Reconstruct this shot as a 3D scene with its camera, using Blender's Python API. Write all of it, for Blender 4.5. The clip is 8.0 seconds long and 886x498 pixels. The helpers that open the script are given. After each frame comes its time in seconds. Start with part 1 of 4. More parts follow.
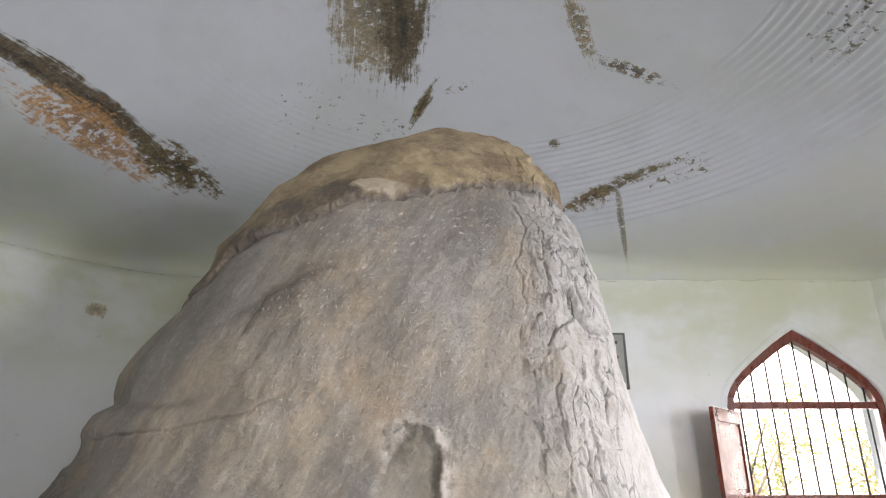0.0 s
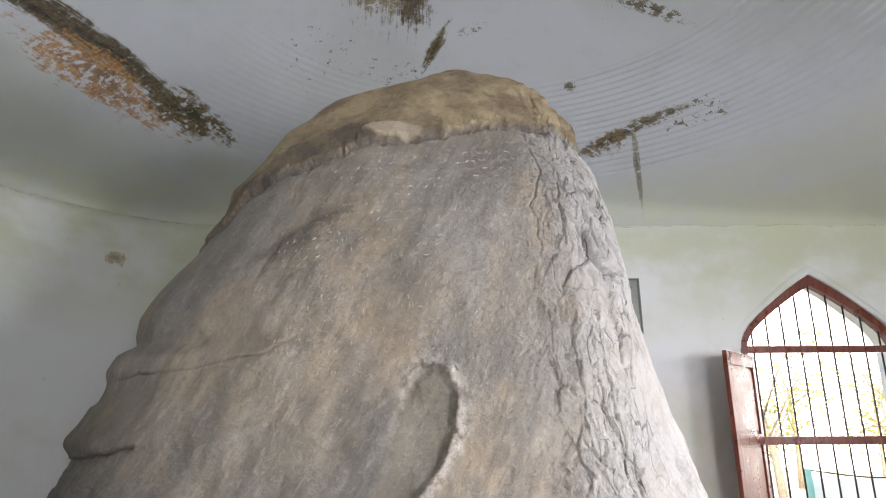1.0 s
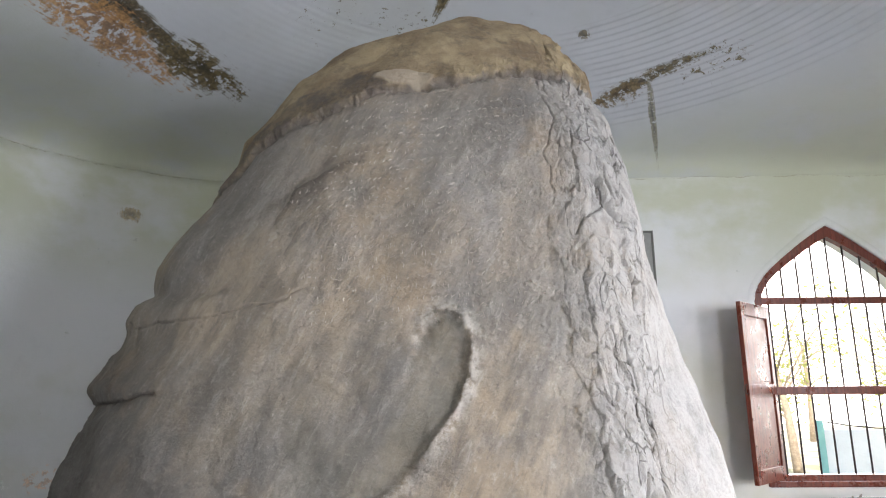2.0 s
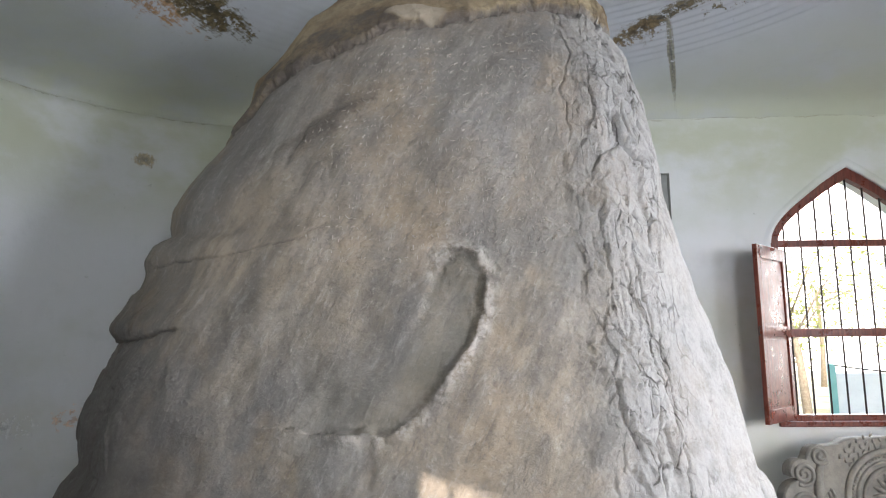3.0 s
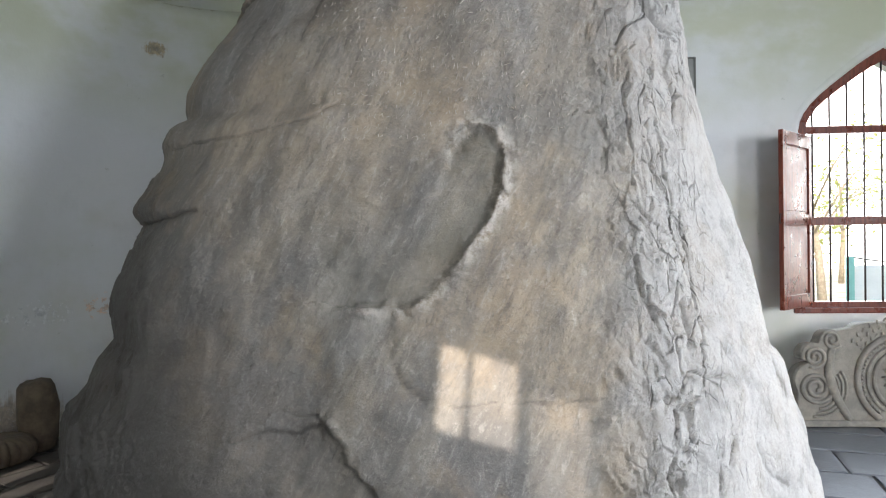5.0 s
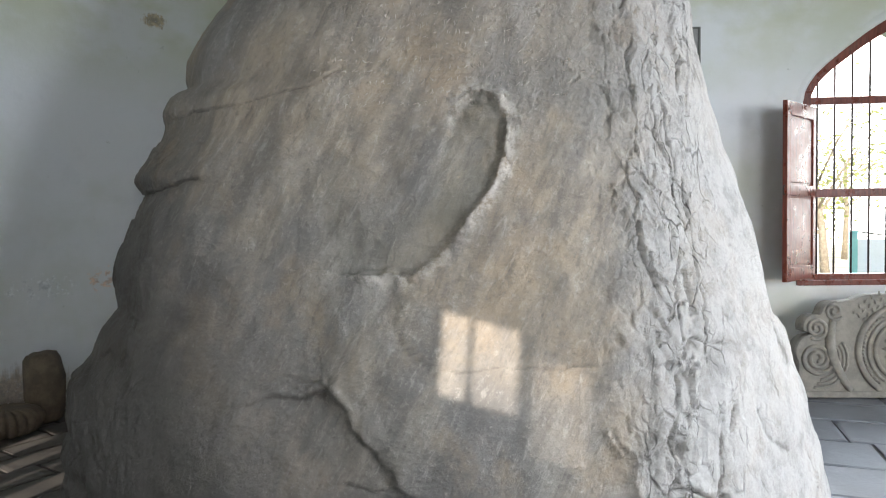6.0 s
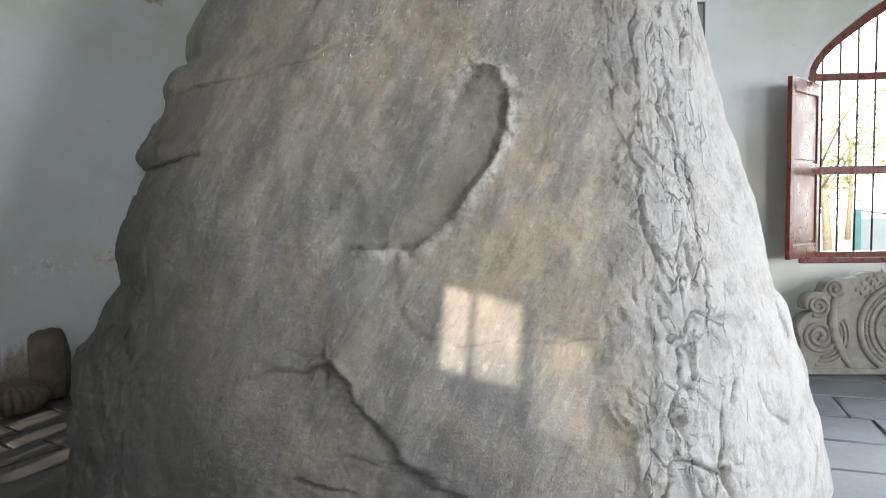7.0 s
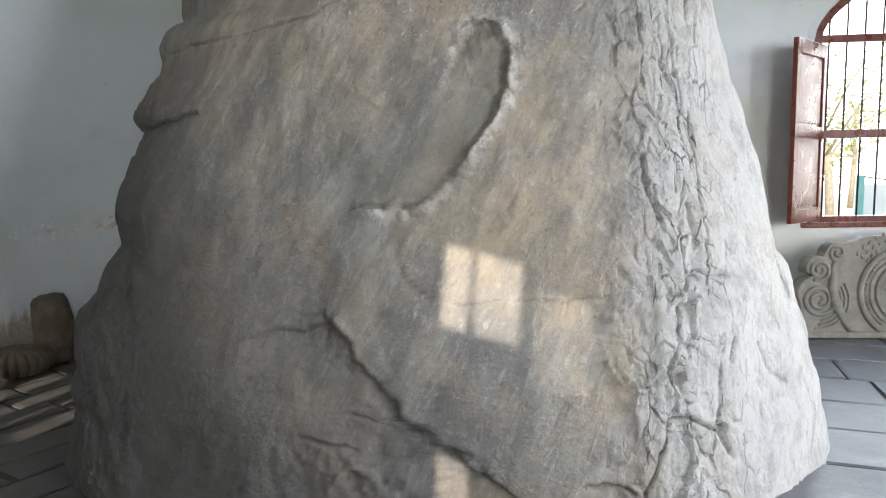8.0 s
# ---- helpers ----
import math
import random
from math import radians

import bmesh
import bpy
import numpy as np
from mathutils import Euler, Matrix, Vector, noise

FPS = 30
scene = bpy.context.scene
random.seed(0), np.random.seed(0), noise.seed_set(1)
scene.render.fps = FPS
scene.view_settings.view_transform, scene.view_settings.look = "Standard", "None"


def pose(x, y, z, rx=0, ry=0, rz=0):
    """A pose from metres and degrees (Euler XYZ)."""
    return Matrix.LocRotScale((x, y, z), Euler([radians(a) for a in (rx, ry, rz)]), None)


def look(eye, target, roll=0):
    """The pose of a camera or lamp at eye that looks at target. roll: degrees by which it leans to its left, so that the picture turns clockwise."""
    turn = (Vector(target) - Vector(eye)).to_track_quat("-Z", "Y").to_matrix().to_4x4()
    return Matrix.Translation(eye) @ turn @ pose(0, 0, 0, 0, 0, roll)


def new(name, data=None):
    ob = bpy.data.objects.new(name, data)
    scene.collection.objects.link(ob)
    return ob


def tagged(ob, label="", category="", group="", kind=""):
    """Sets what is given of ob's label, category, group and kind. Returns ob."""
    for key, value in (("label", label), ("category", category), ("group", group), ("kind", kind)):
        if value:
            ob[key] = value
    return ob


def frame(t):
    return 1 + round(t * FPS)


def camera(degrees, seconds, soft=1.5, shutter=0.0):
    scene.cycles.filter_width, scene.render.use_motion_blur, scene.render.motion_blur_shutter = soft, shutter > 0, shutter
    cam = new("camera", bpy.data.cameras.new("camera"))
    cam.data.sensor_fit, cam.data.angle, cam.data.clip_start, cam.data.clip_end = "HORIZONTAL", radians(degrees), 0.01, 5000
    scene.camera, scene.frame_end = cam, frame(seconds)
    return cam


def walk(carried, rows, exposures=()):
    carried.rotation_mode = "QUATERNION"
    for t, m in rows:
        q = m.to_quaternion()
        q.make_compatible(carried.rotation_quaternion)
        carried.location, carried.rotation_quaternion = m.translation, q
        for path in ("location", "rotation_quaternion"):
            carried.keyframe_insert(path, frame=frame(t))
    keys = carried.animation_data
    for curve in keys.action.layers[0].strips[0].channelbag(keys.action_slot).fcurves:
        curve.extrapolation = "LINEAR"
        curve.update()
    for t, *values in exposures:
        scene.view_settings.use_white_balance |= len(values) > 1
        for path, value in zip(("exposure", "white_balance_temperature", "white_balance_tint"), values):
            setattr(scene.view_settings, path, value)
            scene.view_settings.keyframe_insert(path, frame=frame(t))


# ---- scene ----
cam = camera(68.0, 8.0, soft=1.1)
PATH = [
    (0, (0.006, 0.016, 2.014), (0.053, 1.891, 2.709), -0.3),
    (0.5, (0.008, 0.025, 1.986), (0.03, 1.928, 2.601), -0.2),
    (1, (0.0, 0.034, 1.966), (0.006, 1.955, 2.521), -0.3),
    (1.5, (0.005, 0.04, 1.939), (-0.009, 1.977, 2.437), -0.4),
    (3, (-0.007, 0.064, 1.852), (-0.083, 2.042, 2.137), -0.5),
    (3.5, (-0.012, 0.07, 1.82), (-0.11, 2.058, 2.017), -0.6),
    (4, (-0.016, 0.074, 1.788), (-0.136, 2.067, 1.893), -0.7),
    (4.5, (-0.012, 0.077, 1.761), (-0.141, 2.073, 1.797), -0.7),
    (6, (-0.01, 0.077, 1.684), (-0.152, 2.071, 1.605), -0.9),
    (6.5, (-0.008, 0.076, 1.665), (-0.154, 2.068, 1.554), -0.9),
    (7, (-0.007, 0.077, 1.651), (-0.157, 2.066, 1.516), -1.0),
    (7.5, (-0.007, 0.079, 1.634), (-0.159, 2.067, 1.473), -1.0),
    (8, (-0.005, 0.081, 1.598), (-0.16, 2.062, 1.373), -1.1),
]
EXPOSURES = [(0, 1.88, 6400, 17), (4, 1.58, 5960, 13), (8, 1.62, 5960, 10)]
walk(cam, [(t, look(eye, target, roll)) for t, eye, target, roll in PATH], EXPOSURES)

# ---- light ----
SUN_WAY = Vector((0.25, 1.0, -0.36)).normalized()
world = bpy.data.worlds.new("sky")
scene.world = world
world.use_nodes = True
wn = world.node_tree
sky = wn.nodes.new("ShaderNodeTexSky")
sky.sky_type = "NISHITA"
sky.sun_disc = False
sky.sun_elevation = math.asin(-SUN_WAY.z)
sky.sun_rotation = math.atan2(-SUN_WAY.x, -SUN_WAY.y)
sky.air_density = 1.2
sky.dust_density = 2.0
wn.nodes["Background"].inputs["Strength"].default_value = 0.15
wn.links.new(sky.outputs[0], wn.nodes["Background"].inputs["Color"])

sun_data = bpy.data.lights.new("sun", "SUN")
sun_data.energy = 2.6
sun_data.angle = radians(0.53)
sun_data.color = (1.0, 0.9, 0.76)
sun = new("sun", sun_data)
sun.matrix_world = look((0, -20, 12), Vector((0, -20, 12)) + SUN_WAY)


def window_lamp(centre, inward, width, height, power, spread=125, colour=(0.94, 0.975, 1.0)):
    """A lamp in one window opening: daylight, and added fill at the unseen ones."""
    data = bpy.data.lights.new("window_daylight", "AREA")
    data.shape, data.size, data.size_y = "RECTANGLE", width, height
    data.energy, data.color, data.spread = power, colour, radians(spread)
    ob = new("window_daylight", data)
    ob.matrix_world = look(centre, Vector(centre) + Vector(inward))
    return ob


# ---- materials ----
def material(name, base, rough=0.8, metal=0.0):
    m = bpy.data.materials.new(name)
    m.use_nodes = True
    b = m.node_tree.nodes["Principled BSDF"]
    b.inputs["Base Color"].default_value = (*base, 1)
    b.inputs["Roughness"].default_value = rough
    b.inputs["Metallic"].default_value = metal
    return m


class Nodes:
    """Short ways to add and join shader nodes."""

    def __init__(self, m):
        self.t = m.node_tree
        self.bsdf = self.t.nodes["Principled BSDF"]

    def add(self, kind, **sockets):
        n = self.t.nodes.new(kind)
        for key, value in sockets.items():
            self.put(n.inputs[key], value)
        return n

    def put(self, socket, value):
        if isinstance(value, bpy.types.NodeSocket):
            self.t.links.new(value, socket)
        else:
            socket.default_value = value

    def place(self):
        return self.add("ShaderNodeTexCoord").outputs["Object"]

    def spot(self):
        return self.add("ShaderNodeNewGeometry").outputs["Position"]

    def add_attribute(self, key):
        n = self.add("ShaderNodeAttribute")
        n.attribute_name = key
        return n.outputs["Fac"]

    def scaled(self, vector, scale=(1, 1, 1), shift=(0, 0, 0), turn=(0, 0, 0)):
        n = self.add("ShaderNodeMapping", Vector=vector)
        n.inputs["Scale"].default_value = scale
        n.inputs["Location"].default_value = shift
        n.inputs["Rotation"].default_value = [radians(a) for a in turn]
        return n.outputs[0]

    def noise(self, vector, scale, detail=4.0, rough=0.6, distort=0.0):
        n = self.add("ShaderNodeTexNoise", Vector=vector, Scale=scale, Detail=detail, Roughness=rough, Distortion=distort)
        return n.outputs["Fac"]

    def cells(self, vector, scale, feature="F1", out="Distance"):
        n = self.add("ShaderNodeTexVoronoi", Vector=vector, Scale=scale)
        n.feature = feature
        return n.outputs[out]

    def step(self, value, low, high, to_low=0.0, to_high=1.0):
        n = self.t.nodes.new("ShaderNodeMapRange")
        n.interpolation_type = "SMOOTHSTEP"
        self.put(n.inputs[0], value)
        for i, v in enumerate((low, high, to_low, to_high)):
            self.put(n.inputs[i + 1], v)
        return n.outputs[0]

    def math(self, op, a, b=0.0, c=0.0):
        n = self.t.nodes.new("ShaderNodeMath")
        n.operation = op
        for i, v in enumerate((a, b, c)):
            self.put(n.inputs[i], v)
        return n.outputs[0]

    def mix(self, fac, a, b, blend="MIX"):
        n = self.t.nodes.new("ShaderNodeMix")
        n.data_type, n.blend_type = "RGBA", blend
        self.put(n.inputs[0], fac)
        for i, v in ((6, a), (7, b)):
            self.put(n.inputs[i], v if isinstance(v, bpy.types.NodeSocket) else (*v, 1))
        return n.outputs[2]

    def split(self, vector):
        return self.add("ShaderNodeSeparateXYZ", Vector=vector).outputs

    def bump(self, height, strength=0.3, distance=0.01, before=None):
        n = self.add("ShaderNodeBump", Height=height, Strength=strength, Distance=distance)
        if before is not None:
            self.put(n.inputs["Normal"], before)
        return n.outputs[0]

    def finish(self, colour=None, rough=None, normal=None):
        for key, v in (("Base Color", colour), ("Roughness", rough), ("Normal", normal)):
            if v is not None:
                self.put(self.bsdf.inputs[key], v)


def plaster_material(name, base, grime, stains=()):
    """Old limewashed plaster. stains: (centre, turn, size, ragged, dark colour, strength, grain) patches of mould and
    rust, and of painted shade.
    """
    m = material(name, base, 0.9)
    n = Nodes(m)
    p = n.spot()
    big = n.noise(p, 0.55, 5, 0.6)
    mid = n.noise(p, 3.2, 6, 0.65)
    fine = n.noise(p, 45, 3, 0.6)
    colour = n.mix(n.step(big, 0.42, 0.66, 0, 0.75), base, grime)
    colour = n.mix(n.step(mid, 0.52, 0.75, 0, 0.35), colour, tuple(0.82 * c for c in base))
    # algae along the foot of the vault
    z = n.split(p)[2]
    damp = n.math("MULTIPLY", n.step(z, 2.7, 3.9), n.step(z, 4.85, 4.3))
    damp = n.math("MULTIPLY", damp, n.step(n.noise(n.scaled(p, (1, 1, 1.6)), 0.9, 5, 0.6), 0.36, 0.58, 0.25, 1.0))
    colour = n.mix(n.math("MULTIPLY", damp, 0.75), colour, (0.53, 0.545, 0.37))
    # brown tide line where the vault meets the walls
    tide = n.math("ABSOLUTE", n.math("ADD", n.math("SUBTRACT", z, SPRING), n.math("MULTIPLY", n.math("SUBTRACT", n.noise(p, 2.5, 6, 0.65), 0.5), 0.12)))
    tide = n.math("MULTIPLY", n.step(tide, 0.012, 0.0), n.step(n.noise(p, 5, 5, 0.7), 0.42, 0.62))
    colour = n.mix(n.math("MULTIPLY", tide, 0.55), colour, (0.30, 0.27, 0.16))
    colour = n.mix(n.step(n.noise(p, 9, 6, 0.7), 0.66, 0.74, 0, 0.5), colour, tuple(0.65 * c for c in grime))
    for centre, turn, size, ragged, dark, strength, grain in stains:
        q = n.add("ShaderNodeMapping", Vector=p)
        q.vector_type = "TEXTURE"
        q.inputs["Location"].default_value = centre
        q.inputs["Rotation"].default_value = (0, 0, radians(turn))
        q.inputs["Scale"].default_value = size
        far = n.add("ShaderNodeVectorMath", Vector=q.outputs[0])
        far.operation = "LENGTH"
        rim = n.math("ADD", far.outputs["Value"], n.math("MULTIPLY", n.math("SUBTRACT", n.noise(p, 6, 9, 0.74), 0.5), 1.5 * ragged))
        drag = n.noise(n.scaled(q.outputs[0], (max(3.0, 14 * size[0]), 0.8, 0.2)), 2.2, 7, 0.68, 0.3)
        rim = n.math("ADD", rim, n.math("MULTIPLY", n.math("SUBTRACT", drag, 0.5), 1.3))
        mask = n.step(rim, 0.55, 0.86, strength, 0.0)
        speck = n.step(n.noise(p, 30, 7, 0.75), 0.40, 0.60)
        tone = n.mix(n.step(rim, -0.1, 0.5), dark, tuple(2.2 * c + g for c, g in zip(dark, (0.075, 0.048, 0.012))))
        tone = n.mix(n.math("MULTIPLY", speck, 0.6), tone, tuple(0.6 * c for c in dark))
        if grain:
            mask = n.math("MULTIPLY", mask, n.step(n.noise(p, 13, 7, 0.75), grain, grain + 0.05))
        else:
            mask = n.math("MULTIPLY", mask, n.step(n.noise(p, 18, 8, 0.75), 0.32, 0.44, 0.2, 1.0))
        colour = n.mix(mask, colour, tone)
    relief = n.bump(mid, 0.25, 0.02, n.bump(fine, 0.2, 0.004))
    n.finish(colour, n.step(mid, 0.3, 0.7, 0.8, 0.95), relief)
    return m


SPRING = 4.26
MOULD, RUST, SOOT = (0.05, 0.042, 0.025), (0.19, 0.10, 0.04), (0.035, 0.032, 0.026)
STAINS = [
    ((-0.36, 4.20, 5.5), 8, (0.50, 1.05, 3), 1.0, (0.085, 0.065, 0.03), 0.85, 0.40),
    ((-0.20, 4.42, 5.5), 4, (0.27, 0.92, 3), 0.9, SOOT, 1.0, 0),
    ((-0.05, 5.36, 5.4), 24, (0.075, 0.36, 3), 1.1, MOULD, 1.0, 0),
    ((-2.62, 4.45, 4.8), -16, (0.13, 1.60, 3), 0.9, SOOT, 1.0, 0),
    ((-2.80, 3.95, 4.8), -10, (0.08, 0.95, 3), 0.9, SOOT, 0.95, 0),
    ((-2.74, 4.75, 4.8), -16, (0.24, 1.00, 3), 1.3, RUST, 0.9, 0.44),
    ((-2.30, 5.45, 4.8), -26, (0.22, 0.68, 3), 1.2, MOULD, 1.0, 0.42),
    ((1.90, 6.15, 5.0), 46, (0.09, 0.80, 3), 1.1, MOULD, 0.95, 0.42),
    ((1.70, 6.40, 4.9), 46, (0.16, 0.40, 3), 1.2, (0.08, 0.06, 0.035), 0.9, 0.47),
    ((2.42, 5.74, 4.9), 42, (0.20, 0.48, 3), 1.0, MOULD, 0.95, 0.54),
    ((2.10, 6.52, 4.7), -19, (0.045, 0.62, 3), 0.7, (0.11, 0.11, 0.09), 0.9, 0.36),
    ((1.24, 4.38, 5.5), -25, (0.11, 0.52, 3), 1.0, (0.10, 0.085, 0.05), 0.9, 0.42),
    ((1.75, 4.76, 5.4), -80, (0.09, 0.46, 3), 1.1, MOULD, 0.9, 0.47),
    ((3.02, 3.70, 5.1), 4, (0.24, 0.55, 3), 1.0, MOULD, 0.95, 0.54),
    ((-1.10, 5.25, 5.3), 20, (0.42, 0.52, 3), 0.8, MOULD, 0.9, 0.59),
    ((-0.40, 5.62, 5.3), -70, (0.20, 0.52, 3), 0.8, MOULD, 0.9, 0.56),
    ((0.28, 5.16, 5.5), 60, (0.07, 0.18, 3), 0.8, MOULD, 0.9, 0.48),
    ((1.26, 5.76, 5.3), 0, (0.08, 0.08, 3), 0.8, MOULD, 0.9, 0.42),
]
# second wall patch: the shade behind the stones, painted brown at the wall's foot
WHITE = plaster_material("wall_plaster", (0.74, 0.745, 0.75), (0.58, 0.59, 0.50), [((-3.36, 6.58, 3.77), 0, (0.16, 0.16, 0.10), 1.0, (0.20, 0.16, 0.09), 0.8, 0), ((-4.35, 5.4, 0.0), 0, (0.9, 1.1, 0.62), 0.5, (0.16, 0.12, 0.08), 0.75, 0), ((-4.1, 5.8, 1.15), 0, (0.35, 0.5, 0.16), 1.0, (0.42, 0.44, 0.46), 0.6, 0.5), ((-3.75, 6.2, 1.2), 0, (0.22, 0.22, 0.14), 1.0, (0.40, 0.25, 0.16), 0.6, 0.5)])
CEILING = plaster_material("ceiling_plaster", (0.53, 0.545, 0.57), (0.46, 0.475, 0.46), STAINS)


def rock_material():
    m = material("granite", (0.36, 0.33, 0.3), 0.75)
    n = Nodes(m)
    p = n.spot()
    x, y, z = n.split(p)
    slant = n.scaled(p, (1, 1, 1), (0, 0, 0), (0, -25, 0))
    streak = n.noise(n.scaled(slant, (2.2, 1.2, 0.65)), 1.3, 7, 0.58, 0.3)
    runs = n.noise(n.scaled(slant, (4.0, 2.6, 0.8)), 2.0, 7, 0.6, 0.4)
    big = n.noise(p, 1.0, 6, 0.6, 0.4)
    blot = n.noise(p, 2.7, 7, 0.62, 0.2)
    mid = n.noise(p, 8.0, 9, 0.72)
    fine = n.noise(p, 75, 5, 0.75)
    colour = n.mix(n.step(big, 0.40, 0.62), (0.31, 0.278, 0.238), (0.41, 0.335, 0.25))
    colour = n.mix(n.step(blot, 0.50, 0.70, 0.0, 0.6), colour, (0.45, 0.395, 0.335))
    # bluish-grey weathering
    cool = n.noise(n.scaled(slant, (1.3, 1, 0.7), (7, 2, 1)), 1.7, 6, 0.6, 0.4)
    colour = n.mix(n.step(cool, 0.52, 0.68, 0.0, 0.45), colour, (0.30, 0.295, 0.29))
    # the inscribed upper face is cleaner, the lower flank carries dark slanting runs
    clean = n.step(n.math("ADD", z, n.math("MULTIPLY", n.math("SUBTRACT", big, 0.5), 2.0)), 1.9, 2.7, 1.0, 0.6)
    colour = n.mix(n.math("MULTIPLY", n.step(streak, 0.38, 0.56, 0.72, 0.0), clean), colour, (0.165, 0.152, 0.140))
    colour = n.mix(n.step(runs, 0.38, 0.54, 0.5, 0.0), colour, (0.18, 0.16, 0.14))
    colour = n.mix(n.step(n.noise(n.scaled(p, (1, 1, 0.8), (4, 1, 2)), 1.9, 6, 0.62), 0.50, 0.68, 0, 0.65), colour, (0.43, 0.325, 0.215))
    # fine slanting brush of wear
    ridge = n.step(n.math("ADD", x, n.math("MULTIPLY", n.math("SUBTRACT", blot, 0.5), 0.5)), 0.44, 0.90)
    calm = n.step(x, 0.95, 1.25, 1.0, 0.25)
    brush = n.noise(n.scaled(slant, (9, 7, 1.9)), 3.0, 8, 0.72, 0.5)
    colour = n.mix(n.math("MULTIPLY", n.step(brush, 0.53, 0.68, 0.0, 0.38), calm), colour, (0.56, 0.51, 0.45))
    colour = n.mix(n.math("MULTIPLY", n.step(brush, 0.34, 0.47, 0.45, 0.0), calm), colour, (0.175, 0.155, 0.135))
    colour = n.mix(n.step(mid, 0.38, 0.54, 0.25, 0.0), colour, (0.17, 0.16, 0.15))
    grit = n.noise(p, 30, 9, 0.75)
    colour = n.mix(n.step(grit, 0.54, 0.70, 0.0, 0.40), colour, (0.58, 0.52, 0.45))
    colour = n.mix(n.step(grit, 0.34, 0.46, 0.30, 0.0), colour, (0.15, 0.135, 0.12))
    # dark patina, with the shade of the lower left painted into the rock colour
    patina_shade = n.noise(n.scaled(slant, (0.9, 0.9, 0.6), (3, 0, 5)), 0.9, 7, 0.65, 0.5)
    patina_shade = n.math("MULTIPLY", n.step(patina_shade, 0.20, 0.46), n.step(n.math("ADD", x, n.math("MULTIPLY", z, 0.75)), 0.5, -1.15))
    colour = n.mix(n.math("MULTIPLY", patina_shade, 0.92), colour, (0.085, 0.076, 0.066))
    # paler colour towards the right, over the rough ridge and the right flank
    colour = n.mix(n.math("MULTIPLY", ridge, n.step(mid, 0.36, 0.58, 0.4, 0.85)), colour, (0.53, 0.51, 0.48))
    # cracks: close upright ones on the ridge, few long ones elsewhere
    shake = n.add("ShaderNodeTexNoise", Vector=p, Scale=6.0, Detail=4.0).outputs["Color"]
    bent_p = n.add("ShaderNodeVectorMath", Vector=shake)
    bent_p.operation = "MULTIPLY_ADD"
    bent_p.inputs[1].default_value = (0.10, 0.10, 0.10)
    n.put(bent_p.inputs[2], p)
    bent_p = bent_p.outputs[0]
    gaps = n.step(n.noise(p, 5, 5, 0.65), 0.47, 0.58)
    close = n.step(n.cells(n.scaled(bent_p, (1, 1, 0.32)), 8.0, "DISTANCE_TO_EDGE"), 0.0, 0.05, 1.0, 0.0)
    tight = n.step(n.cells(n.scaled(bent_p, (1, 1, 0.45)), 20.0, "DISTANCE_TO_EDGE"), 0.0, 0.06, 0.6, 0.0)
    tight = n.math("MULTIPLY", tight, n.step(n.noise(p, 9, 4, 0.6), 0.50, 0.60))
    lines = n.math("MULTIPLY", n.math("MAXIMUM", n.math("MULTIPLY", close, gaps), tight), n.math("MULTIPLY", ridge, n.step(x, 1.25, 0.95, 0.25, 1.0)))
    colour = n.mix(n.math("MULTIPLY", lines, 0.7), colour, (0.11, 0.095, 0.08))
    # weathered crown: tan above a dark seam, with one pale flake
    mask = lambda key: n.add_attribute(key)
    tan = n.mix(n.step(n.noise(p, 3.2, 7, 0.68), 0.36, 0.62), (0.25, 0.18, 0.105), (0.47, 0.365, 0.215))
    tan = n.mix(n.step(n.noise(p, 9, 6, 0.7), 0.36, 0.5, 0.55, 0.0), tan, (0.17, 0.135, 0.09))
    colour = n.mix(mask("crown"), colour, tan)
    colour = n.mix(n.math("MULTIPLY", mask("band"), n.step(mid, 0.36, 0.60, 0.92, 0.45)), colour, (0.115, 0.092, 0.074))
    colour = n.mix(n.math("MULTIPLY", mask("flake"), 0.85), colour, (0.47, 0.39, 0.29))
    # darker grey in the sunk print, dark lines along its rim and the cracks
    colour = n.mix(n.math("MULTIPLY", mask("hollow"), n.step(blot, 0.35, 0.6, 0.75, 0.35)), colour, (0.205, 0.195, 0.165))
    colour = n.mix(n.math("MULTIPLY", mask("line_dark"), n.step(mid, 0.36, 0.62, 0.9, 0.35)), colour, (0.085, 0.072, 0.058))
    colour = n.mix(n.math("MULTIPLY", mask("chip"), n.step(mid, 0.42, 0.58, 0.0, 0.85)), colour, (0.58, 0.53, 0.47))
    # dark scar under the seam
    scar_x = n.math("ADD", x, 0.75)
    scar_z = n.math("SUBTRACT", n.math("SUBTRACT", z, 3.10), n.math("MULTIPLY", scar_x, 0.62))
    scar = n.math("ADD", n.math("MULTIPLY", n.math("ABSOLUTE", scar_z), 8.0), n.math("MULTIPLY", n.math("ABSOLUTE", scar_x), 2.4))
    scar = n.step(n.math("ADD", scar, n.math("MULTIPLY", n.math("SUBTRACT", n.noise(p, 9, 6, 0.7), 0.5), 2.2)), 0.4, 1.2, 0.6, 0.0)
    colour = n.mix(scar, colour, (0.15, 0.125, 0.10))
    colour = n.mix(n.step(fine, 0.58, 0.76, 0, 0.35), colour, (0.58, 0.54, 0.49))
    colour = n.mix(n.step(fine, 0.30, 0.42, 0.30, 0), colour, (0.14, 0.13, 0.12))
    grooves = n.math("SUBTRACT", 1.0, lines)
    relief = n.bump(grooves, 0.9, 0.012, n.bump(grit, 0.9, 0.020, n.bump(n.math("MULTIPLY", brush, calm), 0.7, 0.022, n.bump(fine, 0.7, 0.006))))
    n.finish(colour, n.step(mid, 0.3, 0.7, 0.60, 0.86), relief)
    return m


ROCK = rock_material()


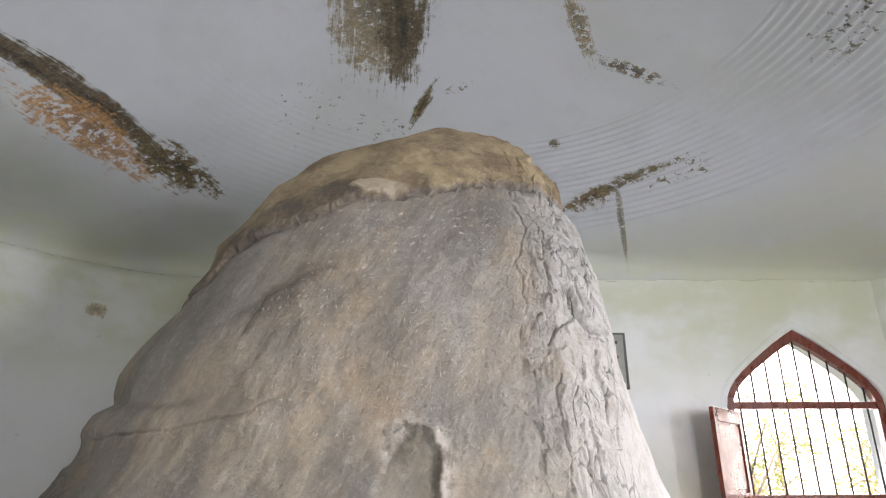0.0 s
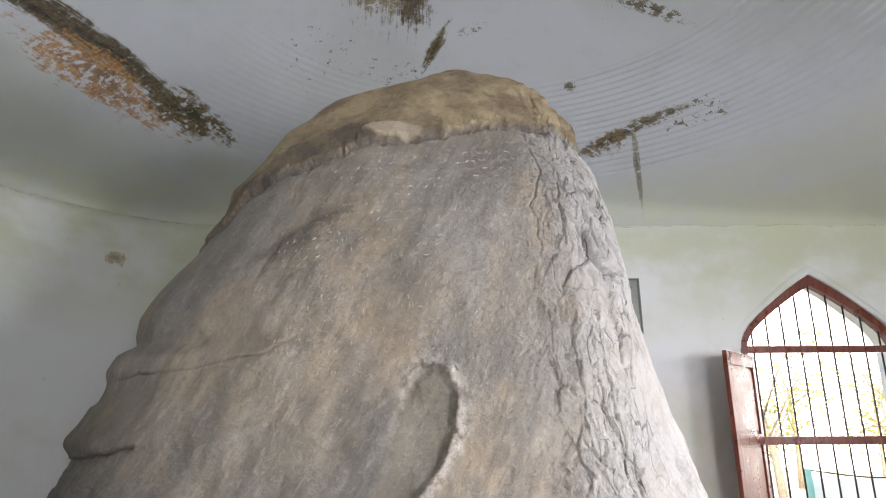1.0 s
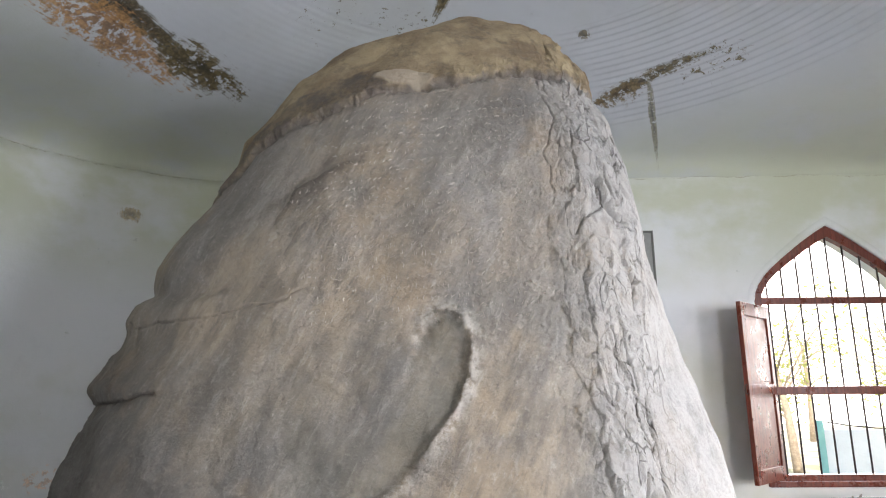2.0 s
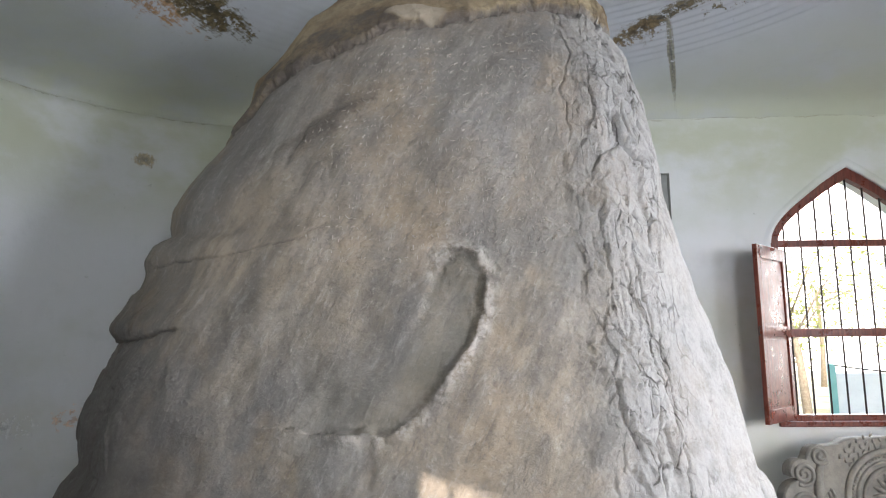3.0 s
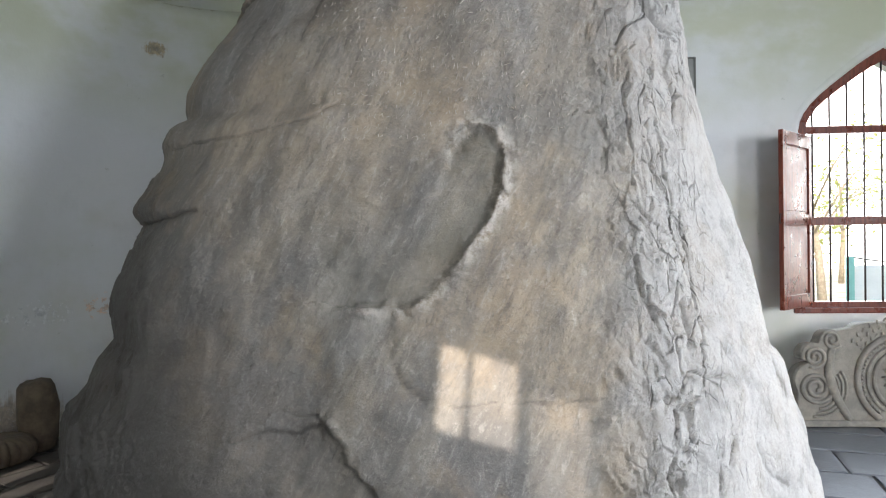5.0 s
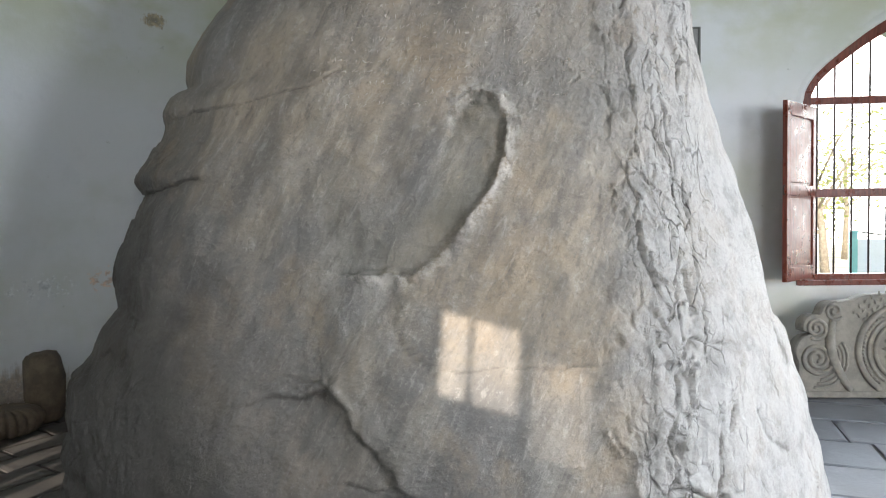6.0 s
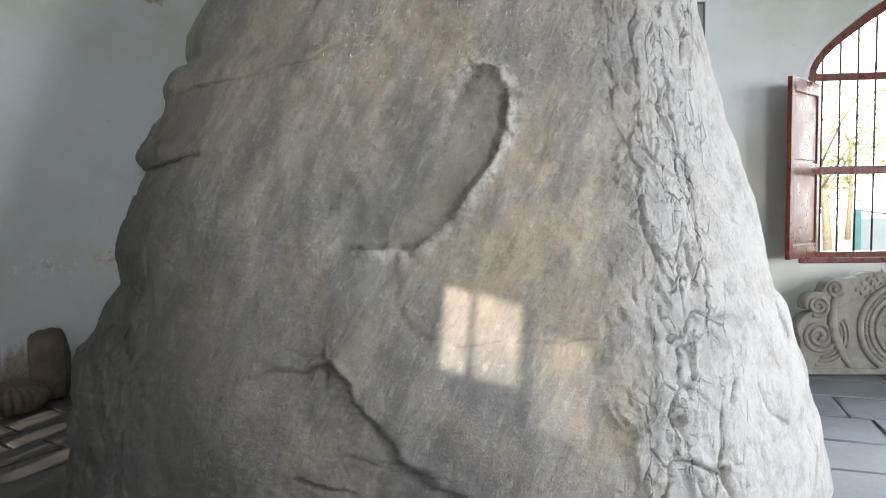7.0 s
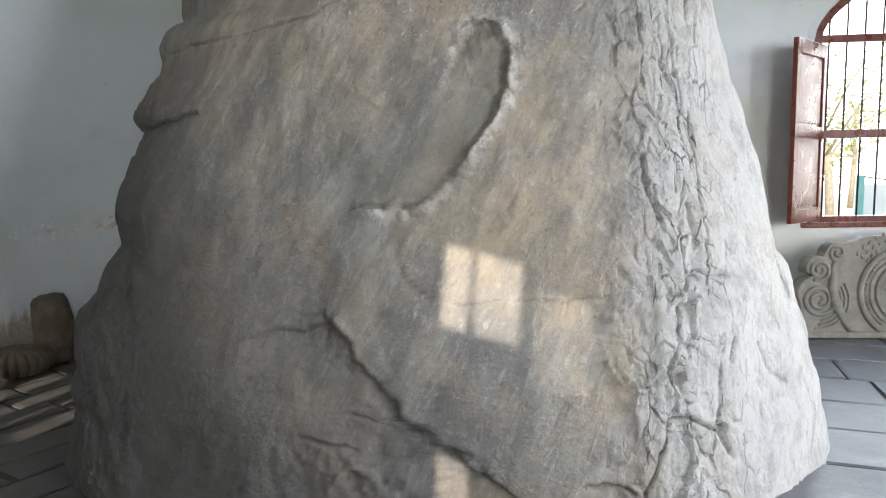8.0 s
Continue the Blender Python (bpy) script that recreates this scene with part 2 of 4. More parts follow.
def stone_material(name, light, dark, scale=2.0, rough=0.75, bump=0.4):
    m = material(name, light, rough)
    n = Nodes(m)
    p = n.spot()
    each = n.add("ShaderNodeObjectInfo").outputs["Random"]
    mid = n.noise(p, 3 * scale, 7, 0.65)
    fine = n.noise(p, 30 * scale, 5, 0.7)
    colour = n.mix(n.step(mid, 0.35, 0.68), dark, light)
    colour = n.mix(n.step(fine, 0.55, 0.75, 0, 0.4), colour, tuple(0.6 * c for c in dark))
    colour = n.mix(n.step(each, 0.0, 1.0, 0.0, 0.35), colour, dark)
    n.finish(colour, n.step(mid, 0.3, 0.7, rough - 0.15, rough + 0.1), n.bump(fine, bump, 0.006, n.bump(mid, bump, 0.02)))
    return m


SLAB = stone_material("paving_stone", (0.17, 0.175, 0.185), (0.085, 0.09, 0.10), 1.2, 0.5, 0.35)
# paving for the left floor, its shade put into a darker colour
SHADED_SLAB = stone_material("shaded_paving_stone", (0.115, 0.10, 0.085), (0.055, 0.048, 0.042), 1.2, 0.6, 0.35)
JOINT = material("joint_earth", (0.05, 0.045, 0.04), 0.95)
BOULDER = stone_material("brown_stone", (0.20, 0.15, 0.10), (0.09, 0.07, 0.05), 2.5, 0.85, 0.6)
CARVED = stone_material("carved_sandstone", (0.30, 0.28, 0.24), (0.19, 0.175, 0.15), 3.0, 0.85, 0.5)


def wood_material(name, light, dark, rough):
    m = material(name, light, rough)
    n = Nodes(m)
    p = n.spot()
    grain = n.noise(n.scaled(p, (14, 14, 1.2)), 3.0, 7, 0.65, 0.6)
    wear = n.noise(p, 4, 7, 0.7)
    colour = n.mix(n.step(grain, 0.35, 0.68), dark, light)
    colour = n.mix(n.step(wear, 0.60, 0.72, 0, 0.25), colour, (0.22, 0.14, 0.10))
    n.finish(colour, n.step(wear, 0.3, 0.7, rough - 0.1, rough + 0.15), n.bump(grain, 0.25, 0.004))
    return m


WOOD = wood_material("red_brown_paint", (0.20, 0.050, 0.028), (0.11, 0.026, 0.015), 0.30)
WOOD.node_tree.nodes["Principled BSDF"].inputs["Coat Weight"].default_value = 0.2
WOOD.node_tree.nodes["Principled BSDF"].inputs["Coat Roughness"].default_value = 0.22
IRON = material("iron", (0.05, 0.04, 0.035), 0.55, 0.6)


# ---- shaping helpers ----
def part(name, bm, mat, parent=None, label="", smooth=False):
    """Links a bmesh as one mesh object under a thing or a part."""
    bmesh.ops.recalc_face_normals(bm, faces=bm.faces)
    me = bpy.data.meshes.new(name)
    bm.to_mesh(me)
    bm.free()
    me.materials.append(mat)
    if smooth:
        me.polygons.foreach_set("use_smooth", [True] * len(me.polygons))
    ob = new(name, me)
    ob.parent = parent
    return tagged(ob, label=label)


def empty(name, m=None):
    ob = new(name)
    if m is not None:
        ob.matrix_basis = m
    return ob


def box(bm, low, high, bevel=0.0):
    size = [b - a for a, b in zip(low, high)]
    mid = [(a + b) / 2 for a, b in zip(low, high)]
    made = bmesh.ops.create_cube(bm, size=1, matrix=Matrix.Translation(mid) @ Matrix.Diagonal((*size, 1)))
    if bevel:
        edges = list({e for v in made["verts"] for e in v.link_edges})
        bmesh.ops.bevel(bm, geom=edges, offset=bevel, segments=2, affect="EDGES", profile=0.5)
    return bm


def boxed(low, high, bevel=0.0):
    return box(bmesh.new(), low, high, bevel)


def tube(bm, points, radius, sides=8, closed=False):
    """A round bar along points; radius may be a list."""
    pts = [Vector(p) for p in points]
    rings = []
    for i, p in enumerate(pts):
        a = pts[i - 1] if i or closed else p
        b = pts[(i + 1) % len(pts)] if i + 1 < len(pts) or closed else p
        way = (b - a).normalized()
        side = way.cross(Vector((0, 1, 0.01))).normalized()
        other = way.cross(side)
        r = radius[i] if isinstance(radius, (list, tuple)) else radius
        rings.append([bm.verts.new(p + r * (math.cos(2 * math.pi * k / sides) * side + math.sin(2 * math.pi * k / sides) * other)) for k in range(sides)])
    for i in range(len(rings) - (0 if closed else 1)):
        a, b = rings[i], rings[(i + 1) % len(rings)]
        for k in range(sides):
            bm.faces.new((a[k], a[(k + 1) % sides], b[(k + 1) % sides], b[k]))
    if not closed:
        bm.faces.new(rings[0])
        bm.faces.new(rings[-1])
    return bm


def sheet(name, points, closed_u, mat, smooth=True):
    """A mesh from a grid of points, rows by columns."""
    rows, cols = points.shape[:2]
    idx = np.arange(rows * cols).reshape(rows, cols)
    if closed_u:
        right = np.roll(idx, -1, axis=1)
        a, b, c, d = idx[:-1], right[:-1], right[1:], idx[1:]
    else:
        a, b, c, d = idx[:-1, :-1], idx[:-1, 1:], idx[1:, 1:], idx[1:, :-1]
    faces = np.stack([a, b, c, d], -1).reshape(-1, 4)
    me = bpy.data.meshes.new(name)
    me.vertices.add(rows * cols)
    me.vertices.foreach_set("co", points.reshape(-1).astype(np.float32))
    me.loops.add(faces.size)
    me.loops.foreach_set("vertex_index", faces.reshape(-1).astype(np.int32))
    me.polygons.add(len(faces))
    me.polygons.foreach_set("loop_start", np.arange(0, faces.size, 4, dtype=np.int32))
    me.polygons.foreach_set("use_smooth", np.full(len(faces), smooth))
    me.update(calc_edges=True)
    me.validate()
    me.materials.append(mat)
    return new(name, me)


# ---- the room ----
def bent(p, q, r, steps):
    """Points on the curve from p to r that bends round q."""
    return [tuple((1 - s) ** 2 * a + 2 * s * (1 - s) * b + s * s * c for a, b, c in zip(p, q, r)) for s in (i / steps for i in range(steps + 1))]


BEND = bent((-4.35, 5.35), (-3.41, 7.06), (-2.0, 7.06), 24)
PLAN = [(-2.0, 7.06), (5.06, 7.06), (7.2, 4.9), (7.2, -0.6), (4.0, -3.9), (0.7, -3.9), (-5.83, 2.63), (-4.35, 5.35)]
CORNERS = PLAN[:-1] + BEND[:-1]
NAMES = ["wall_north", "wall_north_east", "wall_east", "wall_south_east", "wall_south", "wall_south_west", "wall_west"]
THICK = 0.42
SILL, RAIL, TRANSOM, APEX = 1.03, 1.93, 2.87, 3.69
HALF = 0.86
# wall number: middles of its arched windows along the wall; 3, 4 added unseen
ARCHED = {0: 6.05, 1: 1.52, 2: 3.3, 3: 2.3, 4: 1.6}
# unseen south-west wall openings, added to shape the sun patches: from, to, low, top
SUN_GAPS = [(2.562, 3.005, 2.62, 3.055), (2.20, 2.545, 2.46, 2.96), (2.83, 3.04, 1.60, 2.06), (6.05, 7.80, 1.14, 1.41)]


# the arch: share of the half width, share of the rise
ARCH = [(1.0, 0.0), (0.985, 0.10), (0.94, 0.20), (0.86, 0.315), (0.75, 0.43), (0.62, 0.545), (0.48, 0.66), (0.33, 0.78), (0.16, 0.90), (0.0, 1.0)]


def arch_outline(half=HALF, low=SILL, spring=TRANSOM, apex=APEX):
    """The pointed arch, from the lower left corner clockwise, as (along, up)."""
    left = [(-half, low)] + [(-half * a, spring + (apex - spring) * u) for a, u in ARCH]
    return left + [(-a, u) for a, u in reversed(left[:-1])]


def wall_mesh(length, holes, thick):
    """A wall in its own frame: along x, inner face at y = 0, thickness to +y."""
    bm = bmesh.new()
    outer = [(0, -0.1), (length, -0.1), (length, SPRING), (0, SPRING)]
    loops = []
    for y in (0, thick):
        edges, rings = [], []
        for line in [outer] + holes:
            vs = [bm.verts.new((a, y, u)) for a, u in line]
            edges += [bm.edges.new((vs[i], vs[(i + 1) % len(vs)])) for i in range(len(vs))]
            rings.append(vs)
        bmesh.ops.triangle_fill(bm, use_beauty=True, edges=edges)
        loops.append(rings)
    for a, b in zip(*loops):
        for i in range(len(a)):
            j = (i + 1) % len(a)
            bm.faces.new((a[i], a[j], b[j], b[i]))
    return bm


walls = []
for i, name in enumerate(NAMES):
    a, b = Vector((*PLAN[i], 0)), Vector((*PLAN[i + 1], 0))
    way = (b - a).normalized()
    frame_of = Matrix(((way.x, -way.y, 0, a.x), (way.y, way.x, 0, a.y), (0, 0, 1, 0), (0, 0, 0, 1)))
    holes = [[(ARCHED[i] + p, u) for p, u in arch_outline()]] if i in ARCHED else []
    if i == 5:
        holes = [[(p, u), (p, v), (q, v), (q, u)] for p, q, u, v in SUN_GAPS]
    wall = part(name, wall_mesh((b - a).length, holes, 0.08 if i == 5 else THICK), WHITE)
    wall.matrix_basis = frame_of
    tagged(wall, "stained off-white limewashed plaster wall of the shelter", "wall", kind="structure")
    walls.append((wall, frame_of))
rows = np.zeros((40, len(BEND), 3))
for r in range(40):
    rows[r, :, :2] = BEND
    rows[r, :, 2] = -0.1 + (SPRING + 0.1) * r / 39
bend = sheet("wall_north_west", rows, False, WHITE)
solid = bend.modifiers.new("thickness", "SOLIDIFY")
solid.thickness, solid.offset = THICK, -1
tagged(bend, "curved off-white plaster wall with greenish damp stains", "wall", kind="structure")

# 3 and 4 are added lamps that brighten the rock front and left wall
for i, power, tip, spread in ((0, 22, -0.5, 125), (1, 20, -0.5, 125), (2, 125, -0.5, 125), (3, 70, -0.12, 120), (4, 27, 0.08, 95)):
    m = walls[i][1]
    window_lamp(m @ Vector((ARCHED[i], THICK - 0.02, 2.25)), m.to_3x3() @ Vector((0, -1, tip)), 1.6, 2.3, power, spread)

HUB = Vector((0.35, 3.7))


def wall_reach(phi):
    """Distance from the hub to the walls in the direction phi."""
    d = Vector((math.cos(phi), math.sin(phi)))
    best = 99
    for i in range(len(CORNERS)):
        p, q = Vector(CORNERS[i]), Vector(CORNERS[(i + 1) % len(CORNERS)])
        e = q - p
        den = d.x * e.y - d.y * e.x
        if abs(den) > 1e-9:
            w = p - HUB
            t = (w.x * e.y - w.y * e.x) / den
            s = (w.x * d.y - w.y * d.x) / den
            if t > 0 and -1e-6 <= s <= 1 + 1e-6:
                best = min(best, t)
    return best


def build_ceiling():
    cols, rows = 300, 420
    pts = np.zeros((rows, cols, 3))
    for c in range(cols):
        phi = 2 * math.pi * c / cols
        reach = wall_reach(phi) + 0.01
        for r in range(rows):
            s = r / (rows - 1)
            if s < 0.2:      # cove from the wall to the ring
                u = s / 0.2
                ring = min(3.38, reach - 0.02)
                foot = 4.72 + 0.95 * (1 - (ring / 3.38) ** 2.1)
                bulge = min(0.35, reach - ring)
                w0, w1, w2, w3 = (1 - u) ** 3, 3 * u * (1 - u) ** 2, 3 * u * u * (1 - u), u ** 3
                rad = (w0 + w1) * reach + w2 * (ring + bulge) + w3 * ring
                z = w0 * SPRING + w1 * (SPRING + 0.28) + w2 * (foot - 0.6 * bulge) + w3 * foot
            else:            # the dome with its ribbed band
                u = (s - 0.2) / 0.8
                rad = min(3.38, reach - 0.02) * (1 - u)
                z = 4.72 + 0.95 * (1 - (rad / 3.38) ** 2.1)
                if 2.15 < rad < 3.36:
                    side = 0.5 + 0.5 * math.cos(phi - 0.25)
                    z += 0.007 * side ** 1.5 * math.cos(2 * math.pi * (rad - 2.15) / 0.066)
            pts[r, c] = (HUB.x + rad * math.cos(phi), HUB.y + rad * math.sin(phi), z)
    ob = sheet("ceiling", pts, True, CEILING)
    solid = ob.modifiers.new("thickness", "SOLIDIFY")
    solid.thickness, solid.offset = 0.15, 1
    return tagged(ob, "mould-stained white plaster dome with a ribbed band", "ceiling", kind="structure")


build_ceiling()

bm = bmesh.new()
ring = [bm.verts.new((x, y, -0.02)) for x, y in CORNERS]
bm.faces.new(ring)
down = bmesh.ops.extrude_face_region(bm, geom=list(bm.faces))
bmesh.ops.translate(bm, verts=[v for v in down["geom"] if isinstance(v, bmesh.types.BMVert)], vec=(0, 0, -0.1))
floor = part("floor", bm, JOINT)
tagged(floor, "worn grey stone slab floor with dark earthy joints", "floor", kind="structure")

# ---- the inscribed rock ----
# height, left, right, front, back
LEVELS = [
    (-0.30, -2.66, 2.14, 2.84, 6.1), (0.10, -2.60, 2.03, 2.86, 6.1), (0.40, -2.49, 1.93, 2.87, 6.1), (0.48, -2.52, 1.89, 2.87, 6.1),
    (0.58, -2.45, 1.86, 2.88, 6.05), (0.70, -2.47, 1.82, 2.89, 6.05), (0.85, -2.44, 1.76, 2.92, 6.0), (0.97, -2.30, 1.75, 2.95, 6.0),
    (1.05, -2.26, 1.735, 2.97, 6.0), (1.12, -2.23, 1.67, 2.99, 6.0), (1.22, -2.14, 1.65, 3.03, 5.95), (1.44, -2.19, 1.62, 3.10, 5.95),
    (1.66, -2.13, 1.56, 3.15, 5.9), (1.85, -2.06, 1.50, 3.19, 5.9), (1.90, -2.08, 1.49, 3.20, 5.9), (1.95, -2.14, 1.48, 3.21, 5.9),
    (2.20, -1.98, 1.42, 3.27, 5.85), (2.28, -1.97, 1.40, 3.29, 5.85), (2.31, -2.00, 1.39, 3.30, 5.8), (2.41, -1.96, 1.36, 3.32, 5.8), (2.46, -1.83, 1.34, 3.33, 5.8),
    (2.55, -1.86, 1.30, 3.35, 5.8), (2.64, -1.85, 1.27, 3.36, 5.8), (2.78, -1.77, 1.235, 3.39, 5.75), (2.90, -1.68, 1.22, 3.42, 5.7),
    (3.02, -1.56, 1.20, 3.46, 5.65), (3.30, -1.42, 1.17, 3.56, 5.6), (3.49, -1.39, 1.135, 3.64, 5.5), (3.70, -1.26, 1.10, 3.74, 5.45), (3.94, -1.10, 0.98, 3.85, 5.3),
    (4.08, -0.96, 0.95, 3.92, 5.25), (4.22, -0.86, 0.87, 4.00, 5.15), (4.30, -0.66, 0.80, 4.06, 5.05), (4.38, -0.36, 0.74, 4.12, 5.0), (4.45, -0.22, 0.66, 4.18, 4.9), (4.52, -0.04, 0.44, 4.24, 4.8), (4.57, 0.12, 0.28, 4.36, 4.55),
]
FOOT = [(-0.17, 2.21), (-0.15, 2.28), (-0.10, 2.32), (-0.03, 2.33), (0.04, 2.28), (0.07, 2.18), (0.07, 2.06), (0.04, 1.92), (-0.04, 1.79), (-0.12, 1.67), (-0.20, 1.58), (-0.30, 1.49), (-0.38, 1.45), (-0.52, 1.44), (-0.62, 1.45)]
FAULT = [(-1.27, 0.83), (-1.15, 0.87), (-0.99, 0.92), (-0.88, 0.91), (-0.76, 0.95), (-0.71, 0.90), (-0.66, 0.85), (-0.64, 0.78), (-0.57, 0.72), (-0.48, 0.61), (-0.42, 0.52), (-0.32, 0.42), (-0.27, 0.385), (-0.18, 0.36), (-0.15, 0.30), (-0.01, 0.22), (0.05, 0.18), (0.3, -0.05)]
# fine cracks, with their width and depth
CRACKS = [
    ([(-2.05, 1.87), (-1.79, 1.88), (-1.65, 1.90), (-1.48, 1.93)], 0.010, 0.022),
    ([(-1.75, 2.27), (-1.53, 2.30), (-1.26, 2.31), (-1.07, 2.35), (-0.88, 2.39), (-0.74, 2.48)], 0.006, 0.009),
    ([(-0.78, 0.985), (-0.86, 0.99), (-0.98, 1.00)], 0.008, 0.009),
    ([(-0.65, 0.53), (-0.53, 0.49), (-0.51, 0.51), (-0.40, 0.50)], 0.007, 0.013),
    ([(-0.51, 0.51), (-0.43, 0.45), (-0.32, 0.42)], 0.006, 0.012),
    ([(-0.18, 0.36), (-0.11, 0.35), (-0.04, 0.25)], 0.006, 0.012),
    ([(-0.90, 0.42), (-0.80, 0.39), (-0.72, 0.38), (-0.62, 0.35)], 0.012, 0.016),
    ([(-0.44, 1.30), (-0.44, 1.23), (-0.42, 1.17), (-0.37, 1.10), (-0.25, 1.01)], 0.005, 0.008),
    ([(-0.38, 1.45), (-0.41, 1.38), (-0.44, 1.30)], 0.005, 0.008),
    ([(-0.24, 1.04), (-0.14, 1.02), (0.06, 1.04), (0.20, 1.03), (0.32, 1.03), (0.48, 1.05)], 0.005, 0.006),
    ([(-0.99, 2.87), (-0.90, 3.06), (-0.72, 3.18), (-0.53, 3.22)], 0.03, 0.010),
    ([(0.77, 0.49), (0.86, 0.485), (0.93, 0.45), (1.01, 0.40)], 0.012, 0.030),
    ([(0.89, 0.39), (0.90, 0.34), (0.94, 0.32)], 0.012, 0.020),
    ([(1.03, 0.42), (1.05, 0.34), (1.07, 0.27)], 0.014, 0.030),
    ([(1.12, 0.80), (1.11, 0.76), (1.09, 0.71)], 0.010, 0.018),
    ([(1.04, 0.71), (1.02, 0.56), (1.01, 0.42)], 0.020, 0.015),
    ([(0.87, 1.09), (0.92, 1.13), (0.98, 1.12), (1.10, 1.09)], 0.012, 0.024),
    ([(1.29, 0.74), (1.34, 0.60), (1.45, 0.52)], 0.022, 0.009),
    ([(1.50, 1.17), (1.51, 1.05), (1.55, 0.91), (1.66, 0.84)], 0.030, 0.010),
    ([(0.37, 0.20), (0.47, 0.215), (0.52, 0.20), (0.60, 0.18)], 0.010, 0.024),
]
# long upright clefts of the ridge, with their width and depth
CLEFTS = [
    ([(0.91, 1.56), (0.885, 1.43), (0.86, 1.27), (0.865, 1.12), (0.83, 1.00), (0.81, 0.85), (0.78, 0.72), (0.79, 0.53), (0.73, 0.37), (0.66, 0.18), (0.60, 0.0)], 0.012, 0.033),
    ([(0.93, 1.44), (0.94, 1.36), (0.95, 1.26)], 0.040, 0.030),
    ([(0.985, 1.90), (0.98, 1.75), (1.00, 1.60), (1.00, 1.45), (1.01, 1.30), (1.00, 1.14)], 0.012, 0.018),
    ([(0.84, 2.36), (0.88, 2.20), (0.91, 2.07), (0.93, 1.92), (0.92, 1.78), (0.97, 1.64)], 0.009, 0.020),
    ([(0.79, 2.45), (0.80, 2.30), (0.84, 2.18), (0.85, 2.05)], 0.007, 0.016),
    ([(0.66, 1.72), (0.69, 1.64), (0.685, 1.55), (0.71, 1.49), (0.76, 1.38)], 0.019, 0.024),
    ([(0.97, 2.56), (0.985, 2.46), (0.97, 2.36)], 0.014, 0.018),
    ([(0.82, 3.12), (0.85, 2.98), (0.90, 2.90), (0.95, 2.88)], 0.036, 0.051),
    ([(0.85, 2.96), (0.80, 2.90), (0.72, 2.86), (0.66, 2.77)], 0.011, 0.021),
    ([(0.85, 3.20), (0.88, 3.05), (0.92, 2.95)], 0.012, 0.021),
    ([(0.55, 3.70), (0.60, 3.52), (0.52, 3.26), (0.57, 3.00)], 0.010, 0.013),
    ([(0.70, 3.45), (0.68, 3.25), (0.73, 3.05)], 0.010, 0.016),
    ([(0.60, 2.65), (0.57, 2.42), (0.60, 2.20)], 0.006, 0.008),
    ([(0.70, 2.60), (0.68, 2.40), (0.72, 2.20), (0.70, 2.02)], 0.007, 0.012),
]
# the seam under the crown: lower and upper edge of its dark band, by distance across
SEAM_X = [-1.60, -1.31, -1.21, -1.05, -0.81, -0.57, -0.47, -0.20, 0.02, 0.16, 0.42, 0.76, 1.10]
SEAM_LOW = [2.95, 3.19, 3.33, 3.45, 3.54, 3.62, 3.69, 3.75, 3.77, 3.83, 3.87, 3.90, 3.86]
SEAM_TOP = [3.10, 3.40, 3.52, 3.64, 3.80, 3.86, 3.86, 3.80, 3.80, 3.865, 3.90, 3.925, 3.88]


def near_line(line, x, z):
    """Distance to a line of points, and the side of it (plus: to the right of its way)."""
    best = np.full(x.shape, 9.0)
    side = np.zeros(x.shape)
    for (ax, az), (bx, bz) in zip(line[:-1], line[1:]):
        ex, ez = bx - ax, bz - az
        s = np.clip(((x - ax) * ex + (z - az) * ez) / (ex * ex + ez * ez), 0, 1)
        dx, dz = x - ax - s * ex, z - az - s * ez
        d = np.hypot(dx, dz)
        nearer = d < best
        side = np.where(nearer, np.sign(ez * dx - ex * dz), side)
        best = np.minimum(best, d)
    return best, side


